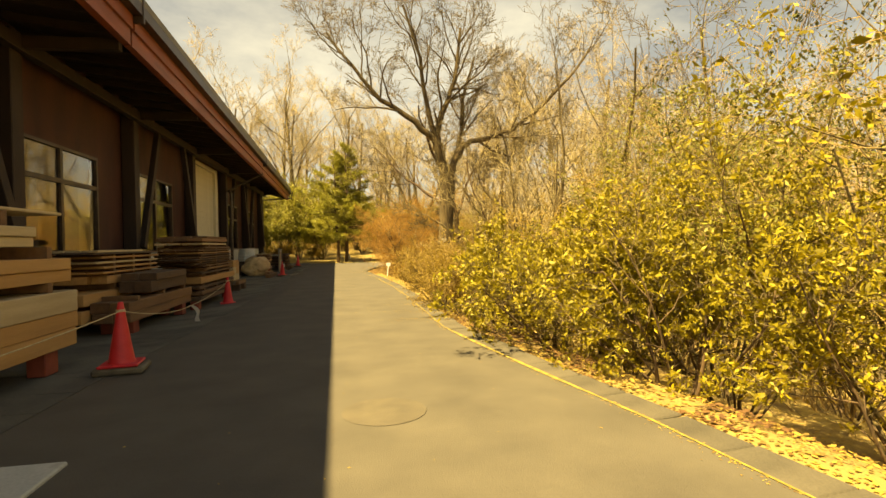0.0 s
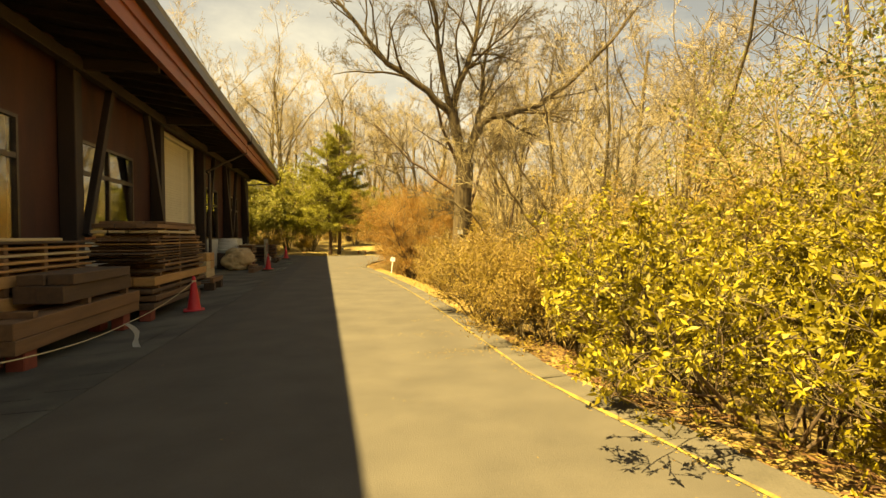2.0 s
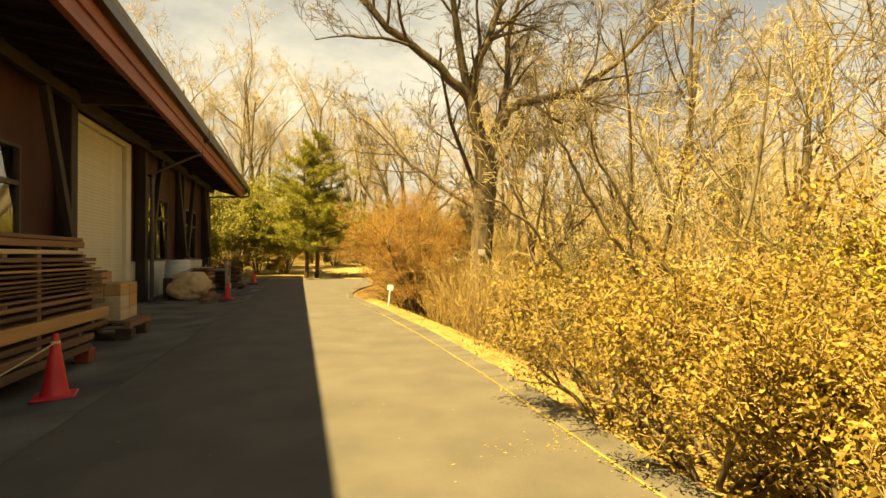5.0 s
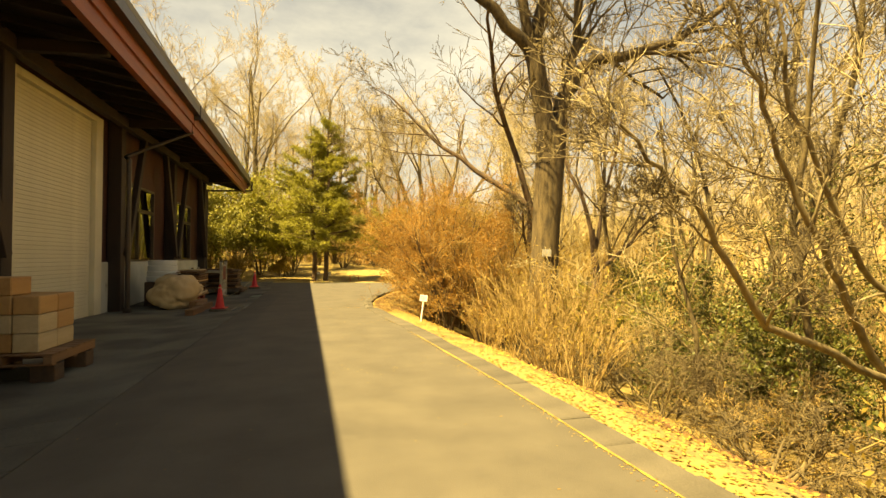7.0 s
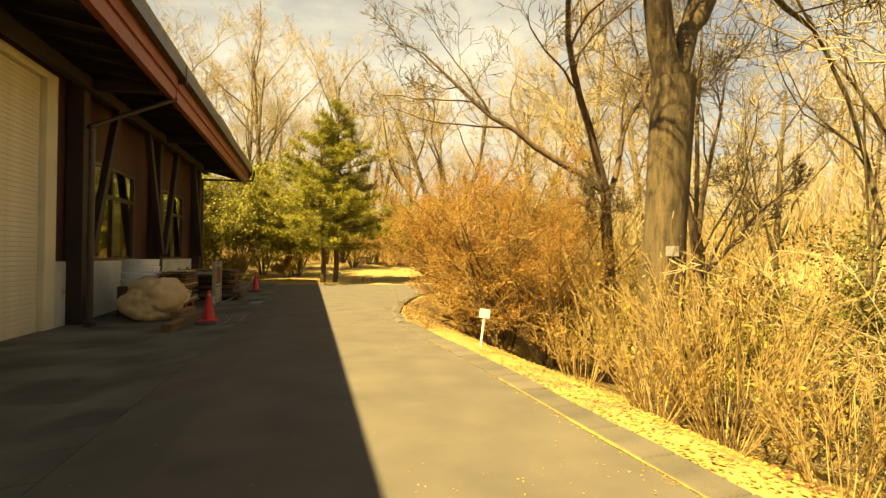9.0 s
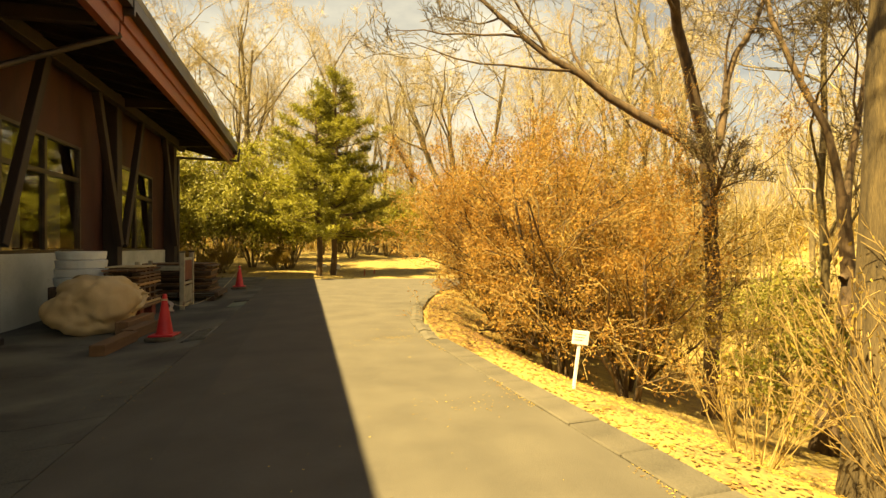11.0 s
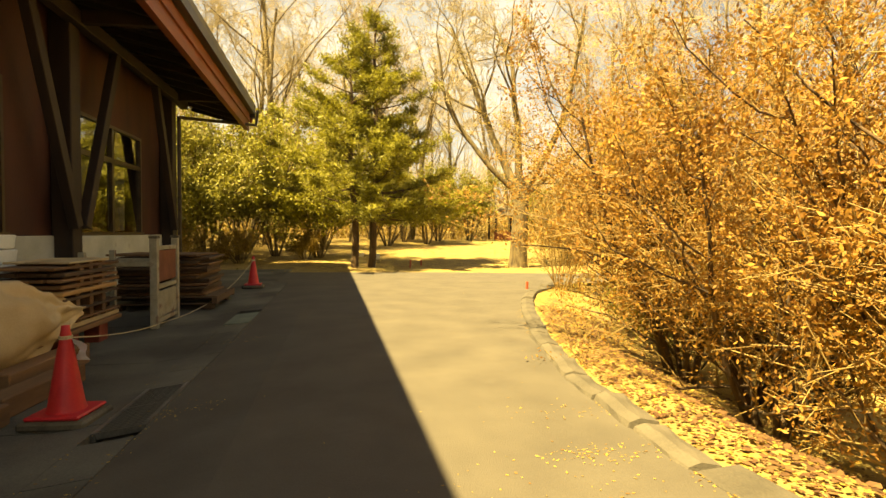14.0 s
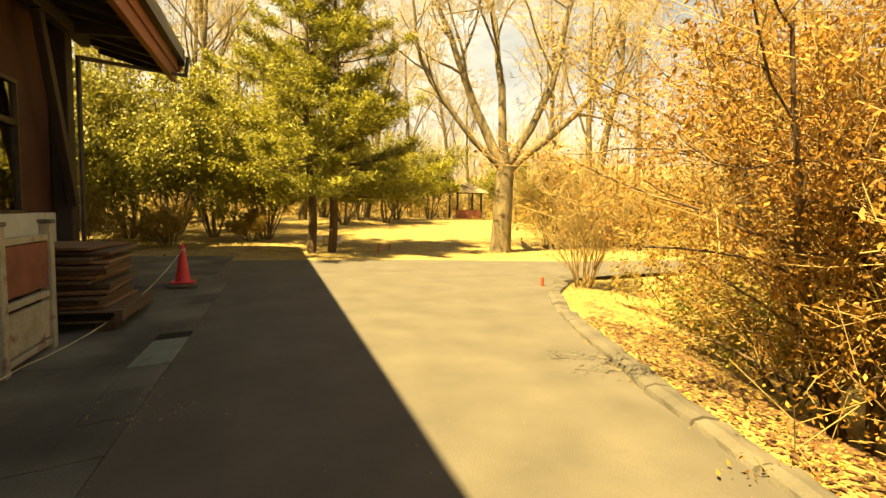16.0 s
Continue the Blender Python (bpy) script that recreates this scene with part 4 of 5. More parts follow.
for i in range(4):
    bm.faces.new((r0[i], r0[(i + 1) % 4], r1[(i + 1) % 4], r1[i]))
bm.faces.new(r1)
bm.faces.new(r0[::-1])
part("roof", bm, THATCH, pv)
part("bench_wall", boxed(-1.4, -1.42, -0.2, 1.1, -1.3, 0.55, 0.01), RUSTPANEL, pv, "low brown timber screen")


# ---- trees and shrubs ----
WOODS = dict(levels=5, seg=(8, 6, 5, 3, 1), kids=(8, 6, 6, 5), wob=(0.06, 0.15, 0.2, 0.25, 0.25), up=(0.03, 0.09, 0.07, 0.05, 0.03), taper=(0.3, 0.25, 0.3, 0.4, 0.5),
             first=(0.34, 0.2, 0.12, 0.1), ang=(38, 40, 42, 42), ratio=(0.5, 0.5, 0.5, 0.55), rr=(0.45, 0.45, 0.45, 0.6), sides=(8, 5, 3, 3, 3))
LIMB = dict(WOODS, levels=5, kids=(7, 6, 5, 4), first=(0.3, 0.2, 0.15, 0.1), ang=(40, 45, 45, 45), wob=(0.13, 0.17, 0.2, 0.22, 0.25), seg=(9, 7, 5, 3, 1), up=(0.03, 0.05, 0.04, 0.03, 0.0), ratio=(0.5, 0.55, 0.5, 0.55))
SLENDER = dict(WOODS, kids=(6, 6, 5, 3), wob=(0.12, 0.18, 0.2, 0.25, 0.25), first=(0.25, 0.15, 0.1, 0.1))

variants = []
for i, (h, r) in enumerate(((17, 0.26), (20, 0.30), (15, 0.2), (18, 0.24))):
    lines, tips = bare_tree("bare_tree", 40 + i, h, r, WOODS, (0.05 * (i - 1.5), 0.03), 0.009)
    variants.append(lines)
rw = random.Random(3)
spots = []
for x, y in ((-15, 50), (-11, 56), (-8, 62), (-4, 55), (0, 58), (3, 66), (-18, 60), (-13, 68), (-2, 70), (8, 70), (14, 68), (20, 64), (18, 54), (24, 58), (14, 48), (22, 46), 
             (12, 36), (18, 40), (32, 42), (9.5, 30), (15, 31), (21, 28), (11, 22), (16, 24), (22, 19), (9, 15.5), (14, 16), (19, 12), (12, 9), (16, 5), (12, 1), (17, -3),
             (24, 33), (13, 27), (-22, 54), (-25, 66), (6, 78), (16, 80), (-8, 80), (10, -6), (-6.5, 53.5), (-3, 60.5), (1.5, 64), (-10, 52.5), (5, 63.5), (-5.5, 67), (9.5, 65.5), (-15.5, 55), (-19, 50.5)):
    spots.append((x + rw.uniform(-1, 1), y + rw.uniform(-1, 1)))
first = {}
for i, (x, y) in enumerate(spots):
    k = rw.randrange(4)
    s = rw.uniform(0.82, 1.2) * (0.66 if x > 8 and y < 34 else 1.0)
    m = pose(x, y, gz(x, y) - 0.1, 0, rw.uniform(-3, 3), rw.uniform(0, 360)) @ Matrix.Diagonal((s, s, s, 1))
    if k not in first:
        first[k] = tree_object(variants[k], m, "tall leafless woodland tree with fine pale twigs", "tree", BARK, BARK_PALE, group="woodland trees")
    else:
        t = copy_thing(first[k], m)
        t.scale = (s, s, s)


def limbed_tree(x, y, r, trunk, limbs, seed, label, bark, twig, twig_min=0.006, cfg=LIMB):
    """A tree with a set trunk (points and radii) and set main limbs (start, direction, length, radius)."""
    rng = np.random.default_rng(seed)
    out, tips = [], []
    out.append(([np.array(p[:3], float) for p in trunk], [p[3] for p in trunk], 12))
    for s, d, L, rr in limbs:
        d = np.array(d, float)
        grow(rng, s, d / np.linalg.norm(d), L, rr, 0, cfg, out, tips)
    out = [(p, np.maximum(q, twig_min), k) for p, q, k in out]
    return tree_object(out, pose(x, y, gz(x, y) - 0.05), label, "tree", bark, twig)


def limb_path(rng, pts, r0, r1, out, tips, kids=9, length=2.6):
    """A main limb along set points, with side branches grown from it."""
    P = [np.array(p, float) for p in pts]
    fine = []
    for a, b in zip(P, P[1:]):
        fine += [a + (b - a) * k / 3 + rng.normal(size=3) * 0.03 * (k > 0) for k in range(3)]
    fine.append(P[-1])
    n = len(fine)
    rad = list(np.linspace(r0, r1, n))
    out.append((fine, rad, 10))
    for k in range(kids):
        i = min(n - 2, int(n * (0.35 + 0.65 * (k + rng.uniform(0, 1)) / kids)))
        t = fine[i + 1] - fine[i]
        t /= np.linalg.norm(t)
        side = np.cross(t, rng.normal(size=3))
        side /= np.linalg.norm(side)
        d = t * 0.75 + side * 0.65 + np.array((0, 0, 0.15))
        grow(rng, fine[i], d / np.linalg.norm(d), length * rng.uniform(0.6, 1.2), rad[i] * 0.5, 1, LIMB, out, tips)


ro = np.random.default_rng(7)
ol, ot = [], []
ol.append(([np.array(p) for p in ((-0.12, 0, -0.4), (-0.1, 0, 0.3), (-0.04, 0, 1.6), (0.02, 0, 2.8), (0.1, 0, 4.0), (0.16, 0, 4.9))], [0.44, 0.35, 0.30, 0.285, 0.30, 0.31], 14))
limb_path(ro, ((0.12, 0, 4.75), (-0.12, -0.05, 5.7), (-0.38, -0.15, 6.6)), 0.21, 0.18, ol, ot, 1, 1.6)
limb_path(ro, ((-0.36, -0.15, 6.5), (-1.2, -0.3, 7.2), (-2.6, -0.4, 8.0), (-3.6, -0.5, 9.2), (-4.6, -0.2, 10.6)), 0.14, 0.04, ol, ot, 12)
limb_path(ro, ((-0.38, -0.15, 6.5), (-0.1, -0.2, 7.6), (0.5, -0.1, 9.0), (0.8, 0.0, 11.2)), 0.15, 0.05, ol, ot, 12)
limb_path(ro, ((-0.38, -0.15, 6.55), (-0.75, -0.4, 8.0), (-1.0, -0.7, 9.6), (-1.7, -1.0, 11.5)), 0.12, 0.04, ol, ot, 10)
limb_path(ro, ((0.2, 0, 4.8), (0.5, 0.05, 5.9), (0.8, 0.1, 6.9), (0.9, 0.3, 8.3), (1.5, 0.5, 10.2)), 0.15, 0.04, ol, ot, 11)
limb_path(ro, ((0.34, 0, 5.4), (0.75, -0.05, 6.25), (1.1, -0.1, 6.5), (1.9, -0.3, 6.65), (2.7, -0.5, 6.85), (3.7, -0.7, 7.6), (5.2, -1.0, 9.1), (6.0, -1.1, 10.2)), 0.15, 0.04, ol, ot, 13)
ol = [(p, np.maximum(q, 0.006), k) for p, q, k in ol]
oak = tree_object(ol, pose(4.0, 20.4, gz(4.0, 20.4) - 0.05), "large bare oak with dark bark and forked spreading limbs", "tree", BARK_OAK, BARK)
plate = part("tree_tag", boxed(-0.09, -0.012, 0, 0.09, 0.0, 0.14, 0.003), GREYINK)
plate.matrix_world = pose(3.9, 20.4 - 0.30, gz(4, 20.4) + 2.3, 0, 0, -12)
tagged(plate, "small grey name plate fixed to the oak's trunk", "name plate")
limbed_tree(5.3, 23.9, 0.2, ((0, 0, -0.3, 0.19), (0, 0, 0.6, 0.14), (0.1, 0.1, 2.2, 0.115), (-0.05, 0.1, 4.3, 0.105)), (
    ((-0.05, 0.1, 4.2), (-3.4, 0.5, 2.3), 5.5, 0.09), ((-0.05, 0.1, 4.3), (-0.6, 0, 3), 6, 0.1), ((0.0, 0.1, 4.0), (1.6, 0.3, 2.5), 5, 0.07), ((0.05, 0.1, 2.5), (-1, -0.5, 1.2), 2.2, 0.05)), 12,
    "dark-stemmed bare tree on the verge slope", BARK_DARK, BARK)
limbed_tree(5.9, 22.6, 0.2, ((0, 0, -0.3, 0.22), (0.1, 0, 0.4, 0.15), (0.45, 0.1, 1.1, 0.13), (0.75, 0.2, 2.3, 0.1), (0.6, 0.2, 3.6, 0.08)), (
    ((0.6, 0.2, 3.5), (-0.3, 0.2, 2.5), 5, 0.06), ((0.7, 0.2, 3.0), (1.2, 0.4, 2.2), 4.5, 0.06), ((0.6, 0.2, 2.4), (1.8, -0.4, 0.8), 3, 0.06)), 15,
    "crooked dark bare tree leaning on the slope", BARK_DARK, BARK)
cherry = limbed_tree(5.6, 40.6, 0.3, ((0, 0, -0.3, 0.45), (0, 0, 0.3, 0.36), (0.05, 0, 1.6, 0.31), (0.1, 0, 3.0, 0.30)), (
    ((0.1, 0, 2.9), (-1.6, 0, 3.2), 7.5, 0.19), ((0.1, 0, 3.0), (-0.3, 0.6, 3.4), 8, 0.17), ((0.1, 0, 2.9), (1.6, 0.4, 2.8), 8, 0.17), ((0.1, 0, 2.7), (3.4, -0.3, 2.2), 8, 0.15), ((0.1, 0, 2.8), (-3.0, -0.5, 2.4), 7, 0.12)), 21,
    "broad bare cherry tree on the dry lawn", BARK, BARK_PALE, 0.008)
rl2 = np.random.default_rng(18)
tl, tt = [], []
limb_path(rl2, ((0.25, 0.1, -0.2), (-0.1, 0.0, 1.2), (-1.3, -0.15, 1.75), (-2.4, -0.3, 2.1), (-3.0, -0.45, 2.75), (-3.5, -0.6, 3.3), (-4.0, -0.75, 3.6), (-4.5, -0.9, 3.9)), 0.06, 0.014, tl, tt, 6, 1.2)
limb_path(rl2, ((0.2, 0.1, 0.3), (-0.4, 0.0, 1.5), (-1.0, -0.15, 2.1), (-1.55, -0.3, 2.7), (-2.15, -0.45, 3.4), (-2.65, -0.6, 4.1), (-3.1, -0.75, 4.6), (-3.6, -1.0, 5.6)), 0.055, 0.014, tl, tt, 6, 1.3)
limb_path(rl2, ((0.25, 0.1, 0.2), (0.05, 0.0, 1.6), (-0.3, 0.0, 2.4), (-1.0, -0.15, 2.9), (-1.75, -0.3, 3.9), (-2.3, -0.45, 4.6), (-2.7, -0.6, 5.6)), 0.055, 0.014, tl, tt, 6, 1.3)
limb_path(rl2, ((0.25, 0.1, 0.2), (0.5, 0.2, 2.0), (0.4, 0.3, 3.6), (0.8, 0.3, 5.2), (0.7, 0.3, 6.8)), 0.055, 0.014, tl, tt, 6, 1.3)
tl = [(p, np.maximum(q, 0.005), k) for p, q, k in tl]
tree_object(tl, pose(6.35, 15.4, gz(6.35, 15.4)), "leaning pale-barked tree with long arching bare limbs", "tree", BARK_LEAN, BARK)
SL = []
for i, (x, y, h, r, lx, ly) in enumerate(((6.6, 12.5, 8.5, 0.09, -0.05, -0.1), (7.6, 14.5, 9, 0.11, 0.1, -0.1), (6.2, 16.4, 8, 0.08, -0.22, -0.1), (5.6, 14.8, 6.5, 0.07, 0.2, -0.2), (8.2, 18.5, 10, 0.13, 0, 0), (7.4, 20.6, 9, 0.1, 0.1, 0.1), (8.6, 24.5, 10, 0.12, -0.1, 0),
                                       (7.2, 28.0, 9, 0.11, 0.1, 0.1), (9.0, 10.5, 9, 0.1, -0.1, 0.1), (5.4, 17.6, 5.5, 0.06, -0.3, -0.3), (8, 33, 8, 0.1, 0.1, 0), (10.5, 34.2, 9, 0.12, -0.1, 0))):
    lines, tips = bare_tree("bare_tree", 80 + i, h * 1.15, r * 0.75, SLENDER, (lx, ly), 0.006)
    tree_object(lines, pose(x, y, gz(x, y)), "slender bare sapling on the wooded slope", "tree", BARK, BARK_PALE if i % 2 else BARK, group="slope saplings")

SHRUB = dict(levels=4, seg=(6, 4, 3, 1), kids=(6, 5, 4), wob=(0.13, 0.2, 0.22, 0.25), up=(0.05, 0.05, 0.04, 0.02), taper=(0.35, 0.4, 0.4, 0.5), first=(0.3, 0.15, 0.1), ang=(42, 45, 48), ratio=(0.5, 0.5, 0.55), rr=(0.55, 0.6, 0.6), sides=(6, 4, 3, 3))


def shrub(x, y, h, spread, stems, per_tip, size, leaf, seed, label, category="shrub", group="", bark=None, twig=None, r=0.02, squash=0.45, flat=0.0, aspect=0.45, droop=0.15, cfg=SHRUB, lean=(0, 0), name="shrub", whorl=0, spreadj=0.06):
    """A many-stemmed shrub: stems, twigs and its leaves."""
    rng = np.random.default_rng(seed)
    out, tips = [], []
    for k in range(stems):
        a = 2 * math.pi * (k + rng.uniform(-0.4, 0.4)) / stems
        t = spread * math.sqrt(rng.uniform(0.05, 1))
        d = np.array((math.cos(a) * t + lean[0], math.sin(a) * t + lean[1], 1.0))
        b = (0.12 * math.cos(a), 0.12 * math.sin(a), -0.1)
        grow(rng, b, d / np.linalg.norm(d), h * rng.uniform(0.75, 1.1), r * rng.uniform(0.7, 1.2), 0, cfg, out, tips)
    out = [(p, np.maximum(q, 0.0035), k) for p, q, k in out]
    root = empty(name, pose(x, y, gz(x, y)), label, category, group)
    mesh_part("woody_frame", *tubes([o for o in out if o[2] > 3]), bark or BARK, root, smooth=True)
    tagged(mesh_part("twig_mass", *tubes([o for o in out if o[2] <= 3]), twig or TWIG, root), kind="stuff")
    if per_tip:
        T = np.array(tips)
        n, s, _ = T.shape
        if whorl:
            pick = np.repeat(T[:, -1, :], per_tip, 0)
            at = pick + rng.normal(size=pick.shape) * 0.012
        else:
            f = rng.uniform(0, s - 1.001, (n, per_tip))
            i = f.astype(int)
            w = (f - i)[..., None]
            at = np.take_along_axis(T, i[..., None], 1) * (1 - w) + np.take_along_axis(T, i[..., None] + 1, 1) * w
            at = at.reshape(-1, 3) + rng.normal(size=(n * per_tip, 3)) * spreadj
        at = at[at[:, 2] > 0.03]
        tagged(mesh_part("foliage", *leaves(rng, at, size, droop, aspect, flat), leaf, root), kind="stuff")
    return root


EVER = dict(SHRUB, kids=(7, 6, 5), first=(0.2, 0.12, 0.1), ang=(55, 50, 50))
for i, (x, y, h, sp, n) in enumerate(((2.9, 8.0, 1.9, 0.9, 8), (2.95, 6.4, 2.0, 0.9, 8), (3.3, 4.6, 2.1, 0.9, 8), (4.3, 7.2, 2.7, 0.8, 8), (4.5, 5.2, 2.8, 0.8, 8), (4.3, 3.0, 2.5, 0.8, 7), (5.2, 1.4, 2.7, 0.8, 7), (4.0, 9.3, 2.3, 0.8, 7))):
    shrub(x, y, h, sp, n, 10, 0.06, LEAF_EVER, 200 + i, "dense evergreen shrub with whorls of glossy yellow-green leaves", "shrub", "evergreen shrubs", whorl=1, aspect=0.36, droop=-0.1, cfg=EVER, spreadj=0.02, bark=BARK_DARK, twig=BARK)
for i, (x, y, h, sp, n) in enumerate(((2.0, 10.2, 1.3, 1.0, 10), (2.05, 11.3, 1.25, 0.9, 9), (2.1, 9.2, 1.1, 1.0, 9), (2.75, 9.4, 1.3, 0.9, 8), (3.1, 10.5, 1.7, 0.9, 9), (3.7, 11.3, 1.5, 0.9, 8))):
    shrub(x, y, h, sp, n, 11, 0.034, LEAF_OCHRE, 230 + i, "low dry ochre shrub with thin orange twigs", "shrub", "ochre shrubs", aspect=0.5)
for i, (x, y, h, sp, n) in enumerate(((6.2, 7.4, 4.6, 0.45, 8), (6.9, 9.6, 5.0, 0.4, 8), (6.4, 4.6, 4.4, 0.5, 8), (5.6, 10.6, 3.4, 0.6, 8))):
    shrub(x, y, h, sp, n, 13, 0.06, LEAF_OLIVE if i != 3 else LEAF_OCHRE, 250 + i, "tall olive-brown shrub of upright feathery branches", "shrub", "tall shrubs", r=0.035)
tallever = shrub(5.2, 3.3, 5.2, 0.35, 4, 5, 0.1, LEAF_EVER, 262, "tall thin evergreen with sparse glossy leaves", "tree", r=0.035, whorl=1, name="evergreen_tree", bark=BARK)
BRUSH = dict(SHRUB, kids=(6, 5, 4), wob=(0.2, 0.28, 0.3, 0.3), up=(0.0, 0.0, 0.0, 0.0), ang=(50, 50, 50))
for i, (x, y, h, sp, n) in enumerate(((3.9, 13.3, 0.9, 1.1, 9), (3.4, 12.7, 0.8, 1.2, 8), (3.2, 14.4, 0.8, 1.2, 10), (4.2, 15.2, 1.0, 1.1, 9), (4.0, 17.0, 1.1, 1.0, 8), (5.0, 13.2, 1.3, 1.0, 8), (4.6, 17.4, 1.5, 1.0, 8), (4.4, 19.0, 1.6, 1.0, 7), (3.5, 18.8, 1.0, 1.0, 7), (5.4, 19.2, 1.8, 1.0, 7), (5.2, 16.4, 1.2, 1.0, 7))):
    shrub(x, y, h, sp, n, 1 if i % 6 == 3 else 0, 0.03, LEAF_OCHRE, 270 + i, "tangled leafless brush with pale arching twigs", "brush", "bare brush", cfg=BRUSH, twig=(BARK, BARK_PALE, BARK, TWIG)[i % 4], r=0.016)
SPIKY = dict(SHRUB, kids=(3, 2, 2), ang=(18, 20, 22), wob=(0.05, 0.08, 0.1, 0.1), first=(0.3, 0.2, 0.2))
for i, (x, y, h, n) in enumerate(((2.9, 17.0, 1.0, 26), (3.1, 18.3, 1.7, 30), (3.3, 19.5, 1.9, 30), (2.5, 18.6, 0.8, 18), (2.9, 20.8, 0.9, 18), (3.7, 18.9, 1.8, 26))):
    shrub(x, y, h, 0.8, n, 1, 0.05, LEAF_OCHRE, 290 + i, "low spiky tuft of dry ochre stems on the verge", "brush", "dry tufts", cfg=SPIKY, bark=TWIG, r=0.007)
RUST = dict(SHRUB, kids=(9, 6, 5), seg=(7, 5, 3, 1), first=(0.1, 0.1, 0.1), wob=(0.12, 0.18, 0.22, 0.25), ang=(45, 45, 48))
for i, (x, y, h, sp, n, ln) in enumerate(((3.0, 26.1, 3.9, 0.5, 7, (-0.14, 0.0)), (3.15, 27.6, 3.7, 0.48, 7, (-0.12, 0.05)), (4.0, 26.6, 4.2, 0.5, 7, (0, 0)), (3.0, 24.6, 3.5, 0.5, 6, (-0.08, 0.0)), (4.3, 27.6, 4.1, 0.5, 6, (0.1, 0)), (4.7, 25.2, 3.6, 0.5, 6, (0.1, -0.1)), (3.8, 23.9, 3.5, 0.5, 6, (0.05, -0.05)))):
    shrub(x, y, h, sp, n, 15, 0.042, LEAF_RUST if i % 3 != 2 else LEAF_OCHRE, 310 + i, "large shrub holding dry rust and ochre leaves", "shrub", "rust-leaved shrubs", cfg=RUST, r=0.04, lean=ln, bark=BARK_DARK, droop=0.3)
vase = dict(SHRUB, kids=(6, 5, 3), ang=(20, 24, 28), first=(0.15, 0.15, 0.1))
shrub(3.95, 33.0, 2.1, 0.45, 22, 1, 0.03, LEAF_OCHRE, 330, "bare vase-shaped shrub of fine orange stems", "shrub", cfg=vase, bark=TWIG, r=0.012)
for i, (x, y, h) in enumerate(((4.9, 31.0, 1.5), (4.6, 29.3, 1.5), (6.0, 30.2, 2.0), (5.8, 28.2, 1.8))):
    shrub(x, y, h, 0.8, 8, 6, 0.07, LEAF_OLIVE if i % 2 else LEAF_OCHRE, 335 + i, "rounded olive and ochre shrub beyond the kerb", "shrub", "verge shrubs")
for i, (x, y, h) in enumerate(((8.2, 42.0, 2.6), (10.3, 41.4, 2.8), (12.4, 42.2, 2.6), (9.5, 44.2, 3.2), (14.5, 41.0, 2.8), (11.8, 45.4, 3.4))):
    shrub(x, y, h, 0.6, 10, 5, 0.06, LEAF_OCHRE, 345 + i, "rounded bare orange-brown shrub beside the lawn", "shrub", "lawn-edge shrubs")
for i, (x, y, h, lf) in enumerate(((5.4, 21.2, 1.7, LEAF_OLIVE), (6.9, 20.0, 2.8, LEAF_DEEP), (5.9, 17.3, 1.5, LEAF_DEEP), (5.7, 14.3, 1.2, LEAF_DEEP), (7.2, 14.2, 1.9, LEAF_DEEP), (6.9, 22.4, 2.0, LEAF_OLIVE), (7.6, 18.6, 2.3, LEAF_DEEP), (6.9, 17.2, 1.9, LEAF_DEEP), (8.6, 19.8, 2.6, LEAF_DEEP), (9.8, 17.0, 4.6, LEAF_DEEP), (9.2, 26.5, 2.6, LEAF_OLIVE), (8.2, 7.0, 5.4, LEAF_DEEP), (9.6, 4.2, 5.2, LEAF_DEEP))):
    shrub(x, y, h, 0.7, 8, 9, 0.07, lf, 395 + i, "dark green evergreen shrub on the wooded slope", "shrub", "slope evergreens", bark=BARK_DARK)
# broadleaf evergreens behind the pine
for i, (x, y, h) in enumerate(((-4.2, 46.5, 6.4), (-7.0, 46.0, 5.6), (-9.6, 48.5, 5.8), (-2.2, 50.5, 6.2), (-6.2, 51.5, 6.0), (3.2, 57.5, 4.2), (6.0, 59.5, 4.4), (8.8, 61.0, 4.4), (1.2, 61.5, 5.0), (-13, 47, 5), (15.8, 62.5, 4.2), (-5.4, 44.6, 3.8), (-2.2, 45.6, 3.6), (1.6, 53, 4.2), (-8.6, 44.4, 3.6), (4.4, 55, 3.6))):
    shrub(x, y, h, 0.5, 8, 10, 0.15, LEAF_OLIVE if i % 3 else NEEDLE, 360 + i, "dark olive broadleaf evergreen at the wood's edge", "tree", "evergreens at the wood's edge", r=0.05, aspect=0.55, name="evergreen_tree", spreadj=0.14)
for i, (x, y, h) in enumerate(((-5.2, 43.2, 1.2), (-7.4, 42.6, 1.4), (-9.8, 43.6, 1.3), (-2.7, 44.8, 1.1))):
    shrub(x, y, h, 0.9, 9, 7, 0.06, LEAF_OCHRE, 380 + i, "low ochre undergrowth beside the dark yard", "shrub", "undergrowth")

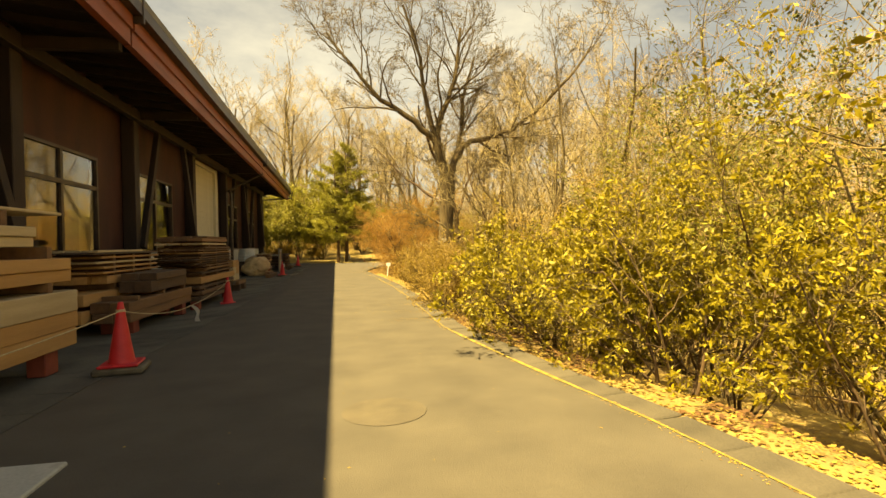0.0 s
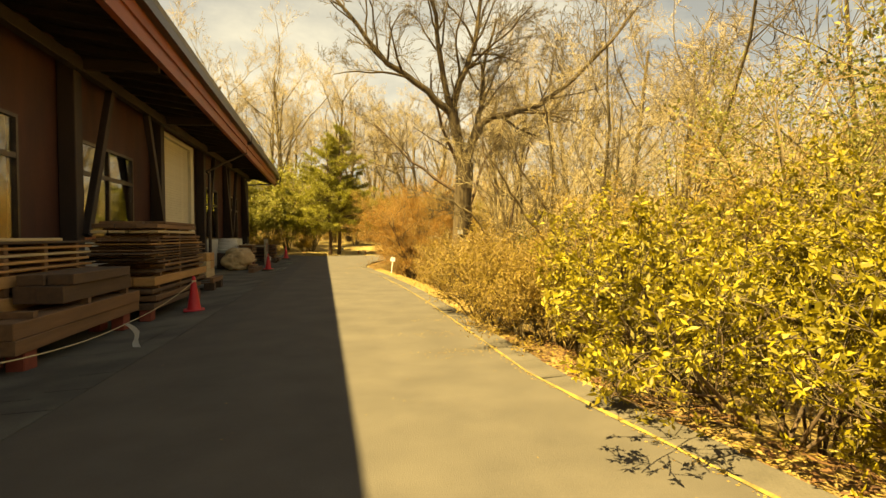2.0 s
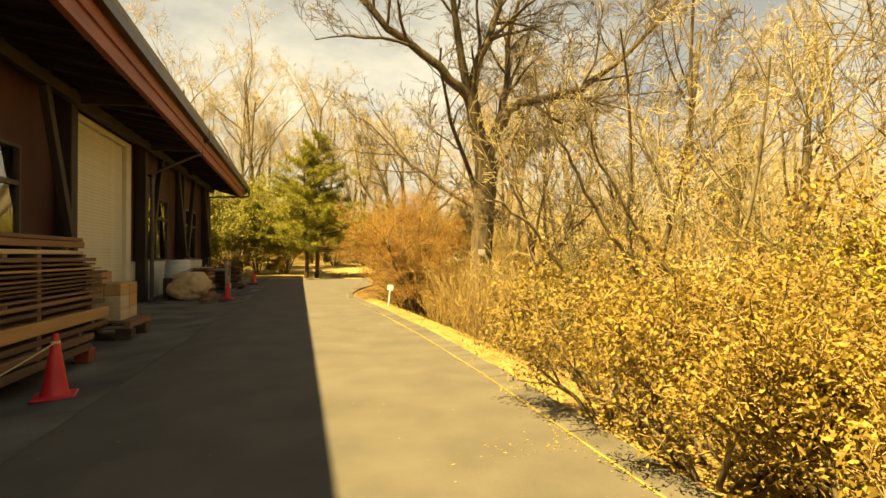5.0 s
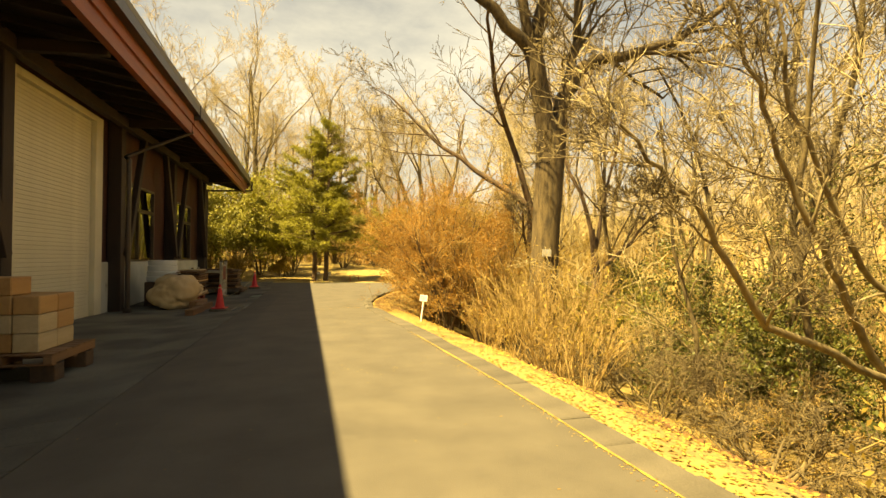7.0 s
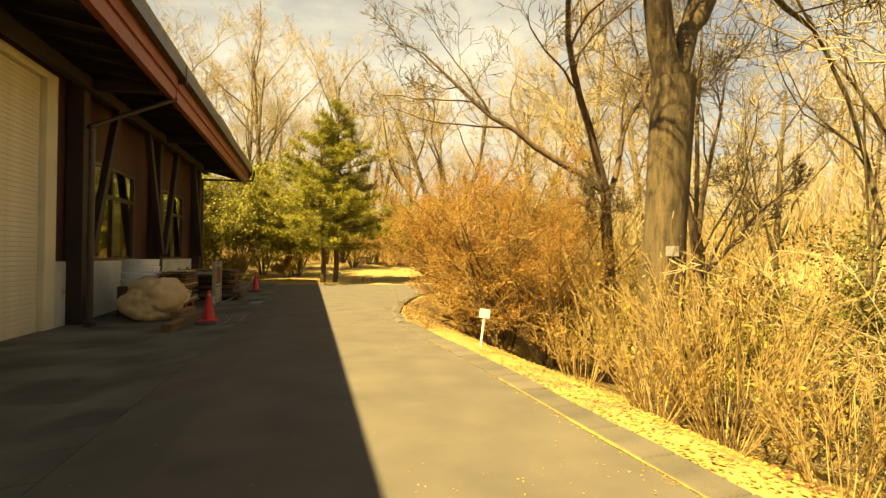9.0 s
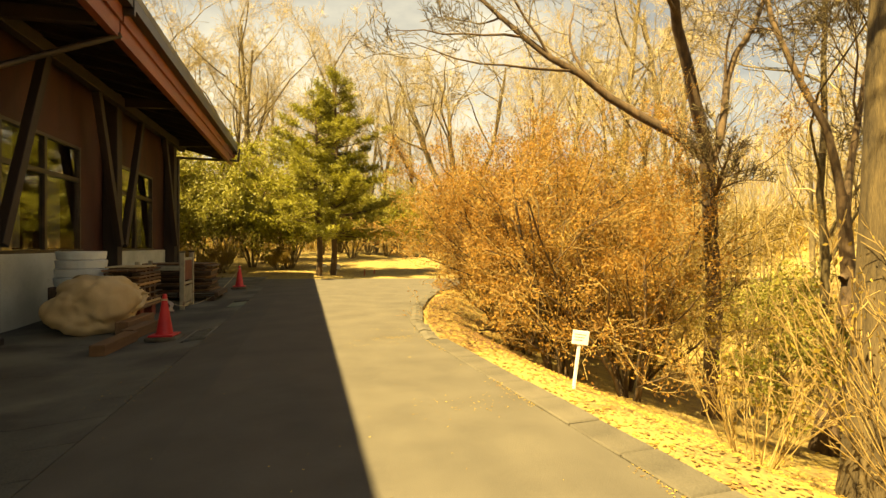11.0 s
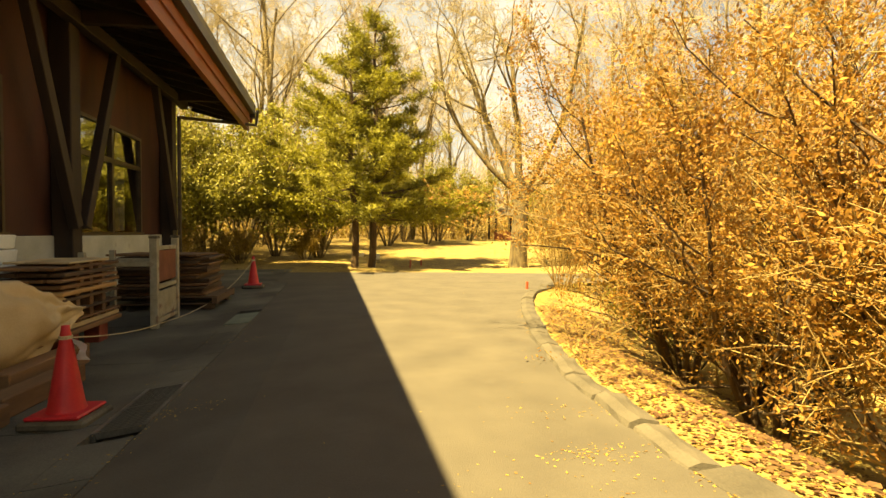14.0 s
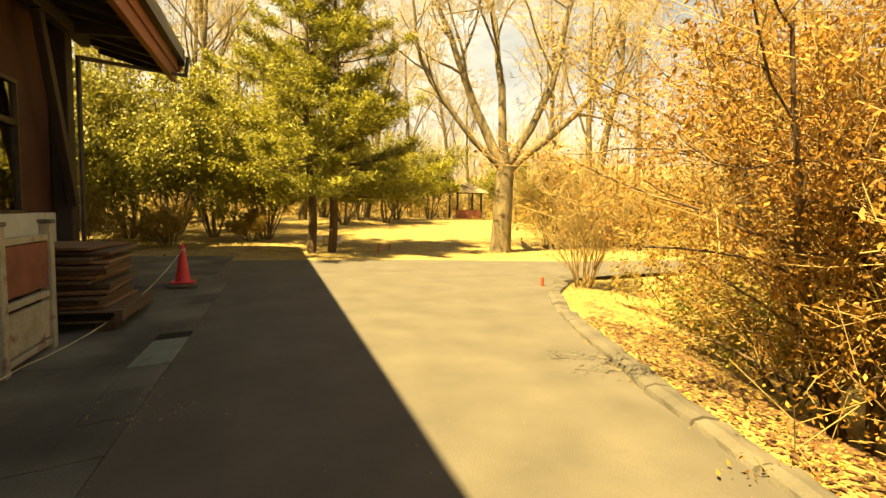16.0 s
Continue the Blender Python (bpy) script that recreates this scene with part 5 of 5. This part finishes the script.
# the pine with two trunks
rp = np.random.default_rng(77)
pine = empty("pine_tree", pose(-0.35, 41.0, gz(-0.35, 41)), "two-trunked pine with layered olive needle sprays", "tree")
pl, sprays = [], []
for bx, by, lx, top in ((-0.32, 0.0, -0.03, 8.2), (0.28, 0.1, 0.02, 9.3)):
    pts = [np.array((bx + lx * z + 0.06 * math.sin(z * 1.3 + bx), by + 0.05 * math.cos(z), z)) for z in np.linspace(-0.3, top, 14)]
    pl.append((pts, list(np.linspace(0.15, 0.03, 14)), 9))
    z = 2.0
    while z < top - 0.1:
        f = (z - 2.0) / (top - 2.0)
        c = np.array((bx + lx * z, by, z))
        for k in range(3 if f < 0.85 else 2):
            a = rp.uniform(0, 2 * math.pi)
            L = (4.0 * (1 - f) ** 0.8 + 0.35) * rp.uniform(0.35, 1.1)
            rise = rp.uniform(-0.12, 0.22) + 0.5 * f
            d = np.array((math.cos(a), math.sin(a), rise))
            bend = rp.uniform(-0.25, 0.25)
            sw = np.array((-d[1], d[0], 0))
            bp = [c + d * L * t + sw * bend * L * t * t + np.array((0, 0, -0.22 * L * t * (1 - t) + 0.05 * L * t * t)) for t in np.linspace(0, 1, 6)]
            pl.append((bp, list(np.linspace(0.04 * (1 - 0.5 * f), 0.008, 6)), 4))
            for j in range(int(5 + L * 7.5)):
                t = rp.uniform(0.3, 1.0) ** 0.8
                i0 = min(int(t * 5), 4)
                q = bp[i0] + (bp[i0 + 1] - bp[i0]) * (t * 5 - i0)
                sd = sw * rp.choice((-1, 1))
                tw = q + (sd * rp.uniform(0.2, 0.9) + d * rp.uniform(0.0, 0.6)) * (0.3 + 0.32 * L * (1 - t)) + np.array((0, 0, rp.uniform(-0.05, 0.2)))
                pl.append(([q, tw], [0.009, 0.005], 3))
                for s in np.linspace(0.2, 1.0, 5):
                    sprays.append(q + (tw - q) * s)
        z += rp.uniform(0.16, 0.42)
mesh_part("trunk", *tubes([p for p in pl if p[2] > 3]), BARK_DARK, pine, smooth=True)
tagged(mesh_part("twig_mass", *tubes([p for p in pl if p[2] <= 3]), BARK_DARK, pine), kind="stuff")
sp = np.repeat(np.array(sprays), 6, 0)
sp = sp + rp.normal(size=sp.shape) * np.array((0.09, 0.09, 0.05))
tagged(mesh_part("needle_mass", *leaves(rp, sp, 0.17, -0.3, 0.2, 0.3), NEEDLE, pine), kind="stuff")

# undergrowth filling the wood, too fine to count
ru = np.random.default_rng(9)


def undergrowth(label, material, twig_mat, clumps, size, per, seed):
    rng = np.random.default_rng(seed)
    pts, tw = [], []
    for x, y, h in clumps:
        g = gz(x, y)
        c = rng.normal(size=(per, 3)) * np.array((0.8, 0.8, 0.33)) * h * 0.6
        c[:, 2] = np.abs(c[:, 2] + h * 0.42)
        pts.append(c + np.array((x, y, g)))
        for k in range(9):
            a = rng.uniform(0, 6.28)
            b = np.array((x + rng.normal() * 0.3 * h, y + rng.normal() * 0.3 * h, g - 0.05))
            d = np.array((math.cos(a) * 0.5, math.sin(a) * 0.5, 1.0)) * h * rng.uniform(0.7, 1.5)
            tw.append(([b, b + d * 0.5 + rng.normal(size=3) * 0.1 * h, b + d], [0.014, 0.010, 0.006], 3))
    v, f = leaves(rng, np.concatenate(pts), size, 0.1, 0.5)
    v2, f2 = tubes(tw)
    ob = mesh_part("undergrowth", v, f, material)
    tagged(ob, label, "undergrowth", kind="stuff")
    ob2 = mesh_part("undergrowth_stems", v2, f2, twig_mat)
    tagged(ob2, "bare brown undergrowth stems filling the wood", "undergrowth", kind="stuff")


cl = [(ru.uniform(6.5, 40), ru.uniform(-4, 33), ru.uniform(0.8, 2.3)) for _ in range(480)]
undergrowth("dry ochre undergrowth on the wooded slope", LEAF_OCHRE, TWIG, cl, 0.075, 60, 31)
cl = [(ru.uniform(-26, 34), ru.uniform(49, 84), ru.uniform(1.0, 3.2)) for _ in range(420)]
cl = [c for c in cl if not (-3 < c[0] < 14 and c[1] < 63)]
undergrowth("dry brown undergrowth beyond the lawn", LEAF_OCHRE, TWIG, cl, 0.2, 80, 32)
cl = [(ru.uniform(10, 38), ru.uniform(38.5, 52), ru.uniform(1.0, 2.6)) for _ in range(160)]
cl += [(ru.uniform(26, 60), ru.uniform(-10, 60), ru.uniform(2.0, 4.5)) for _ in range(160)]
undergrowth("dry brown undergrowth beside the side road", LEAF_OCHRE, TWIG, cl, 0.17, 80, 33)

# thickets of upright stems deep in the wood


def thicket(label, spots, seed):
    rng = np.random.default_rng(seed)
    ln = []
    for x, y, h in spots:
        b = np.array((x, y, gz(x, y) - 0.1))
        d = np.array((rng.normal() * 0.12, rng.normal() * 0.12, 1.0))
        stem = [b + d * h * f + rng.normal(size=3) * 0.04 * h * f for f in (0, 0.35, 0.7, 1.0)]
        r = 0.0075 * h * rng.uniform(0.5, 1.1)
        ln.append((stem, [r, r * 0.75, r * 0.5, r * 0.2], 3))
        for k in range(9):
            f = rng.uniform(0.25, 0.95)
            q = b + d * h * f
            a = rng.uniform(0, 6.28)
            e = np.array((math.cos(a), math.sin(a), rng.uniform(0.5, 1.6))) * h * 0.22 * rng.uniform(0.6, 1.3) * (1.2 - f)
            ln.append(([q, q + e * 0.5, q + e + rng.normal(size=3) * 0.03 * h], [r * 0.45, r * 0.35, r * 0.25], 3))
    ob = mesh_part("woodland_thicket", *tubes(ln), BARK_PALE)
    return tagged(ob, label, "thicket", kind="stuff")


sp = [(ru.uniform(10, 62), ru.uniform(-12, 34), ru.uniform(3, 9)) for _ in range(1500)]
sp += [(ru.uniform(14, 62), ru.uniform(39, 60), ru.uniform(3, 9)) for _ in range(700)]
thicket("dense leafless thicket of thin stems on the slope", sp, 61)
sp = [(ru.uniform(-40, 40), ru.uniform(64, 100), ru.uniform(4, 11)) for _ in range(1300)]
sp += [(ru.uniform(-30, -8), ru.uniform(47, 66), ru.uniform(4, 9)) for _ in range(300)]
thicket("dense leafless thicket of thin stems beyond the lawn", sp, 62)

# ---- fallen leaves and grass ----


def road_top(x, y):
    """The asphalt's surface between its crown and its edges."""
    if x < -0.5:
        return floor_z(x, y) + 0.012 * min(1.0, max(0.0, (x + 1.8) / 1.3)) + (0.004 if x < -2.5 else 0.0)
    return 0.012 * max(0.0, 1 - (x + 0.5) / (edge(y) + 0.5))


def scatter(name, label, pts, size, material, seed, lift=0.012):
    rng = np.random.default_rng(seed)
    at = np.array([(x, y, (gz(x, y) if on else road_top(x, y)) + lift) for x, y, on in pts])
    n = len(at)
    a = rng.uniform(0, 6.283, n)
    L = size * rng.uniform(0.5, 1.3, n)
    d = np.stack([np.cos(a), np.sin(a), rng.normal(size=n) * 0.14], 1) * L[:, None]
    s = np.stack([-np.sin(a), np.cos(a), rng.normal(size=n) * 0.14], 1) * (L * rng.uniform(0.2, 0.4, n))[:, None]
    v = np.stack([at, at + d * 0.5 + s, at + d, at + d * 0.45 - s], 1).reshape(-1, 3)
    f = np.arange(n * 4).reshape(-1, 4)
    v[:, 2] = np.maximum(v[:, 2], np.repeat(at[:, 2] - lift + 0.003, 4))
    ob = mesh_part(name, v, f, material)
    return tagged(ob, label, "fallen leaves", kind="stuff")


pts = []
while len(pts) < 36000:
    y = ru.uniform(0.5, 34)
    x = edge(y) + 0.28 + abs(ru.normal()) * 1.9
    if x < 7:
        pts.append((x, y, True))
scatter("fallen_leaves", "yellow and brown fallen leaves covering the verge", pts, 0.044, LITTER, 51, 0.012)
# old brown leaves; past y 23.5 their dark colour also imitates the shrubs' shadow
pts = []
while len(pts) < 9000:
    y = ru.uniform(3.0, 30.5)
    x = edge(y) + 0.32 + abs(ru.normal()) * 1.0
    if (y < 10 or y > 23.5 or (12 < y < 17 and x > edge(y) + 0.9)) and noise.noise((x * 0.9, y * 0.9, 7.0)) > -0.25:
        pts.append((x, y, True))
scatter("brown_litter", "old brown fallen leaves, also standing in for shrub shade", pts, 0.06, LITTER_BROWN, 54, 0.02)
pts = []
for _ in range(3600):
    y = ru.uniform(0.5, 33.5)
    if y > 19 and noise.noise((y * 0.9, 5.0, 0.0)) > -0.05:
        continue
    pts.append((edge(y) - abs(ru.normal()) * 0.05 + 0.03, y, False))
for _ in range(350):
    y = ru.uniform(0.5, 38)
    pts.append((ru.uniform(-2.6, edge(y)), y, False))
for cx, cy, s, n in ((0.55, 21.3, 0.35, 70), (0.5, 25.3, 0.25, 60), (0.1, 24.2, 0.4, 80), (0.6, 17, 0.5, 60), (1.15, 8.7, 0.3, 160), (1.1, 9.8, 0.28, 120), (1.2, 10.9, 0.22, 80), (0.3, 24.6, 0.14, 120), (-2.35, 26, 0.15, 60), (-2.4, 28.5, 0.15, 50), (-2.4, 31, 0.15, 30)):
    for _ in range(n):
        pts.append((min(cx + ru.normal() * s * 1.4, edge(cy)), cy + ru.normal() * s * 0.5, False))
for _ in range(700):
    y = ru.uniform(22, 34)
    if noise.noise((y * 0.8, 1.0, 0.0)) > -0.15:
        pts.append(((-2.5 if ru.uniform() < 0.65 else -2.86) + ru.normal() * 0.035, y, False))
scatter("leaf_bits", "small yellow leaf bits drifted along the road edge", pts, 0.021, LITTER, 52, 0.002)
pts = [(ru.uniform(-10, 16), ru.uniform(38.8, 62), True) for _ in range(15000)]
scatter("lawn_litter", "golden leaves and dry grass on the lawn", pts, 0.10, DRYGRASS, 53, 0.02)
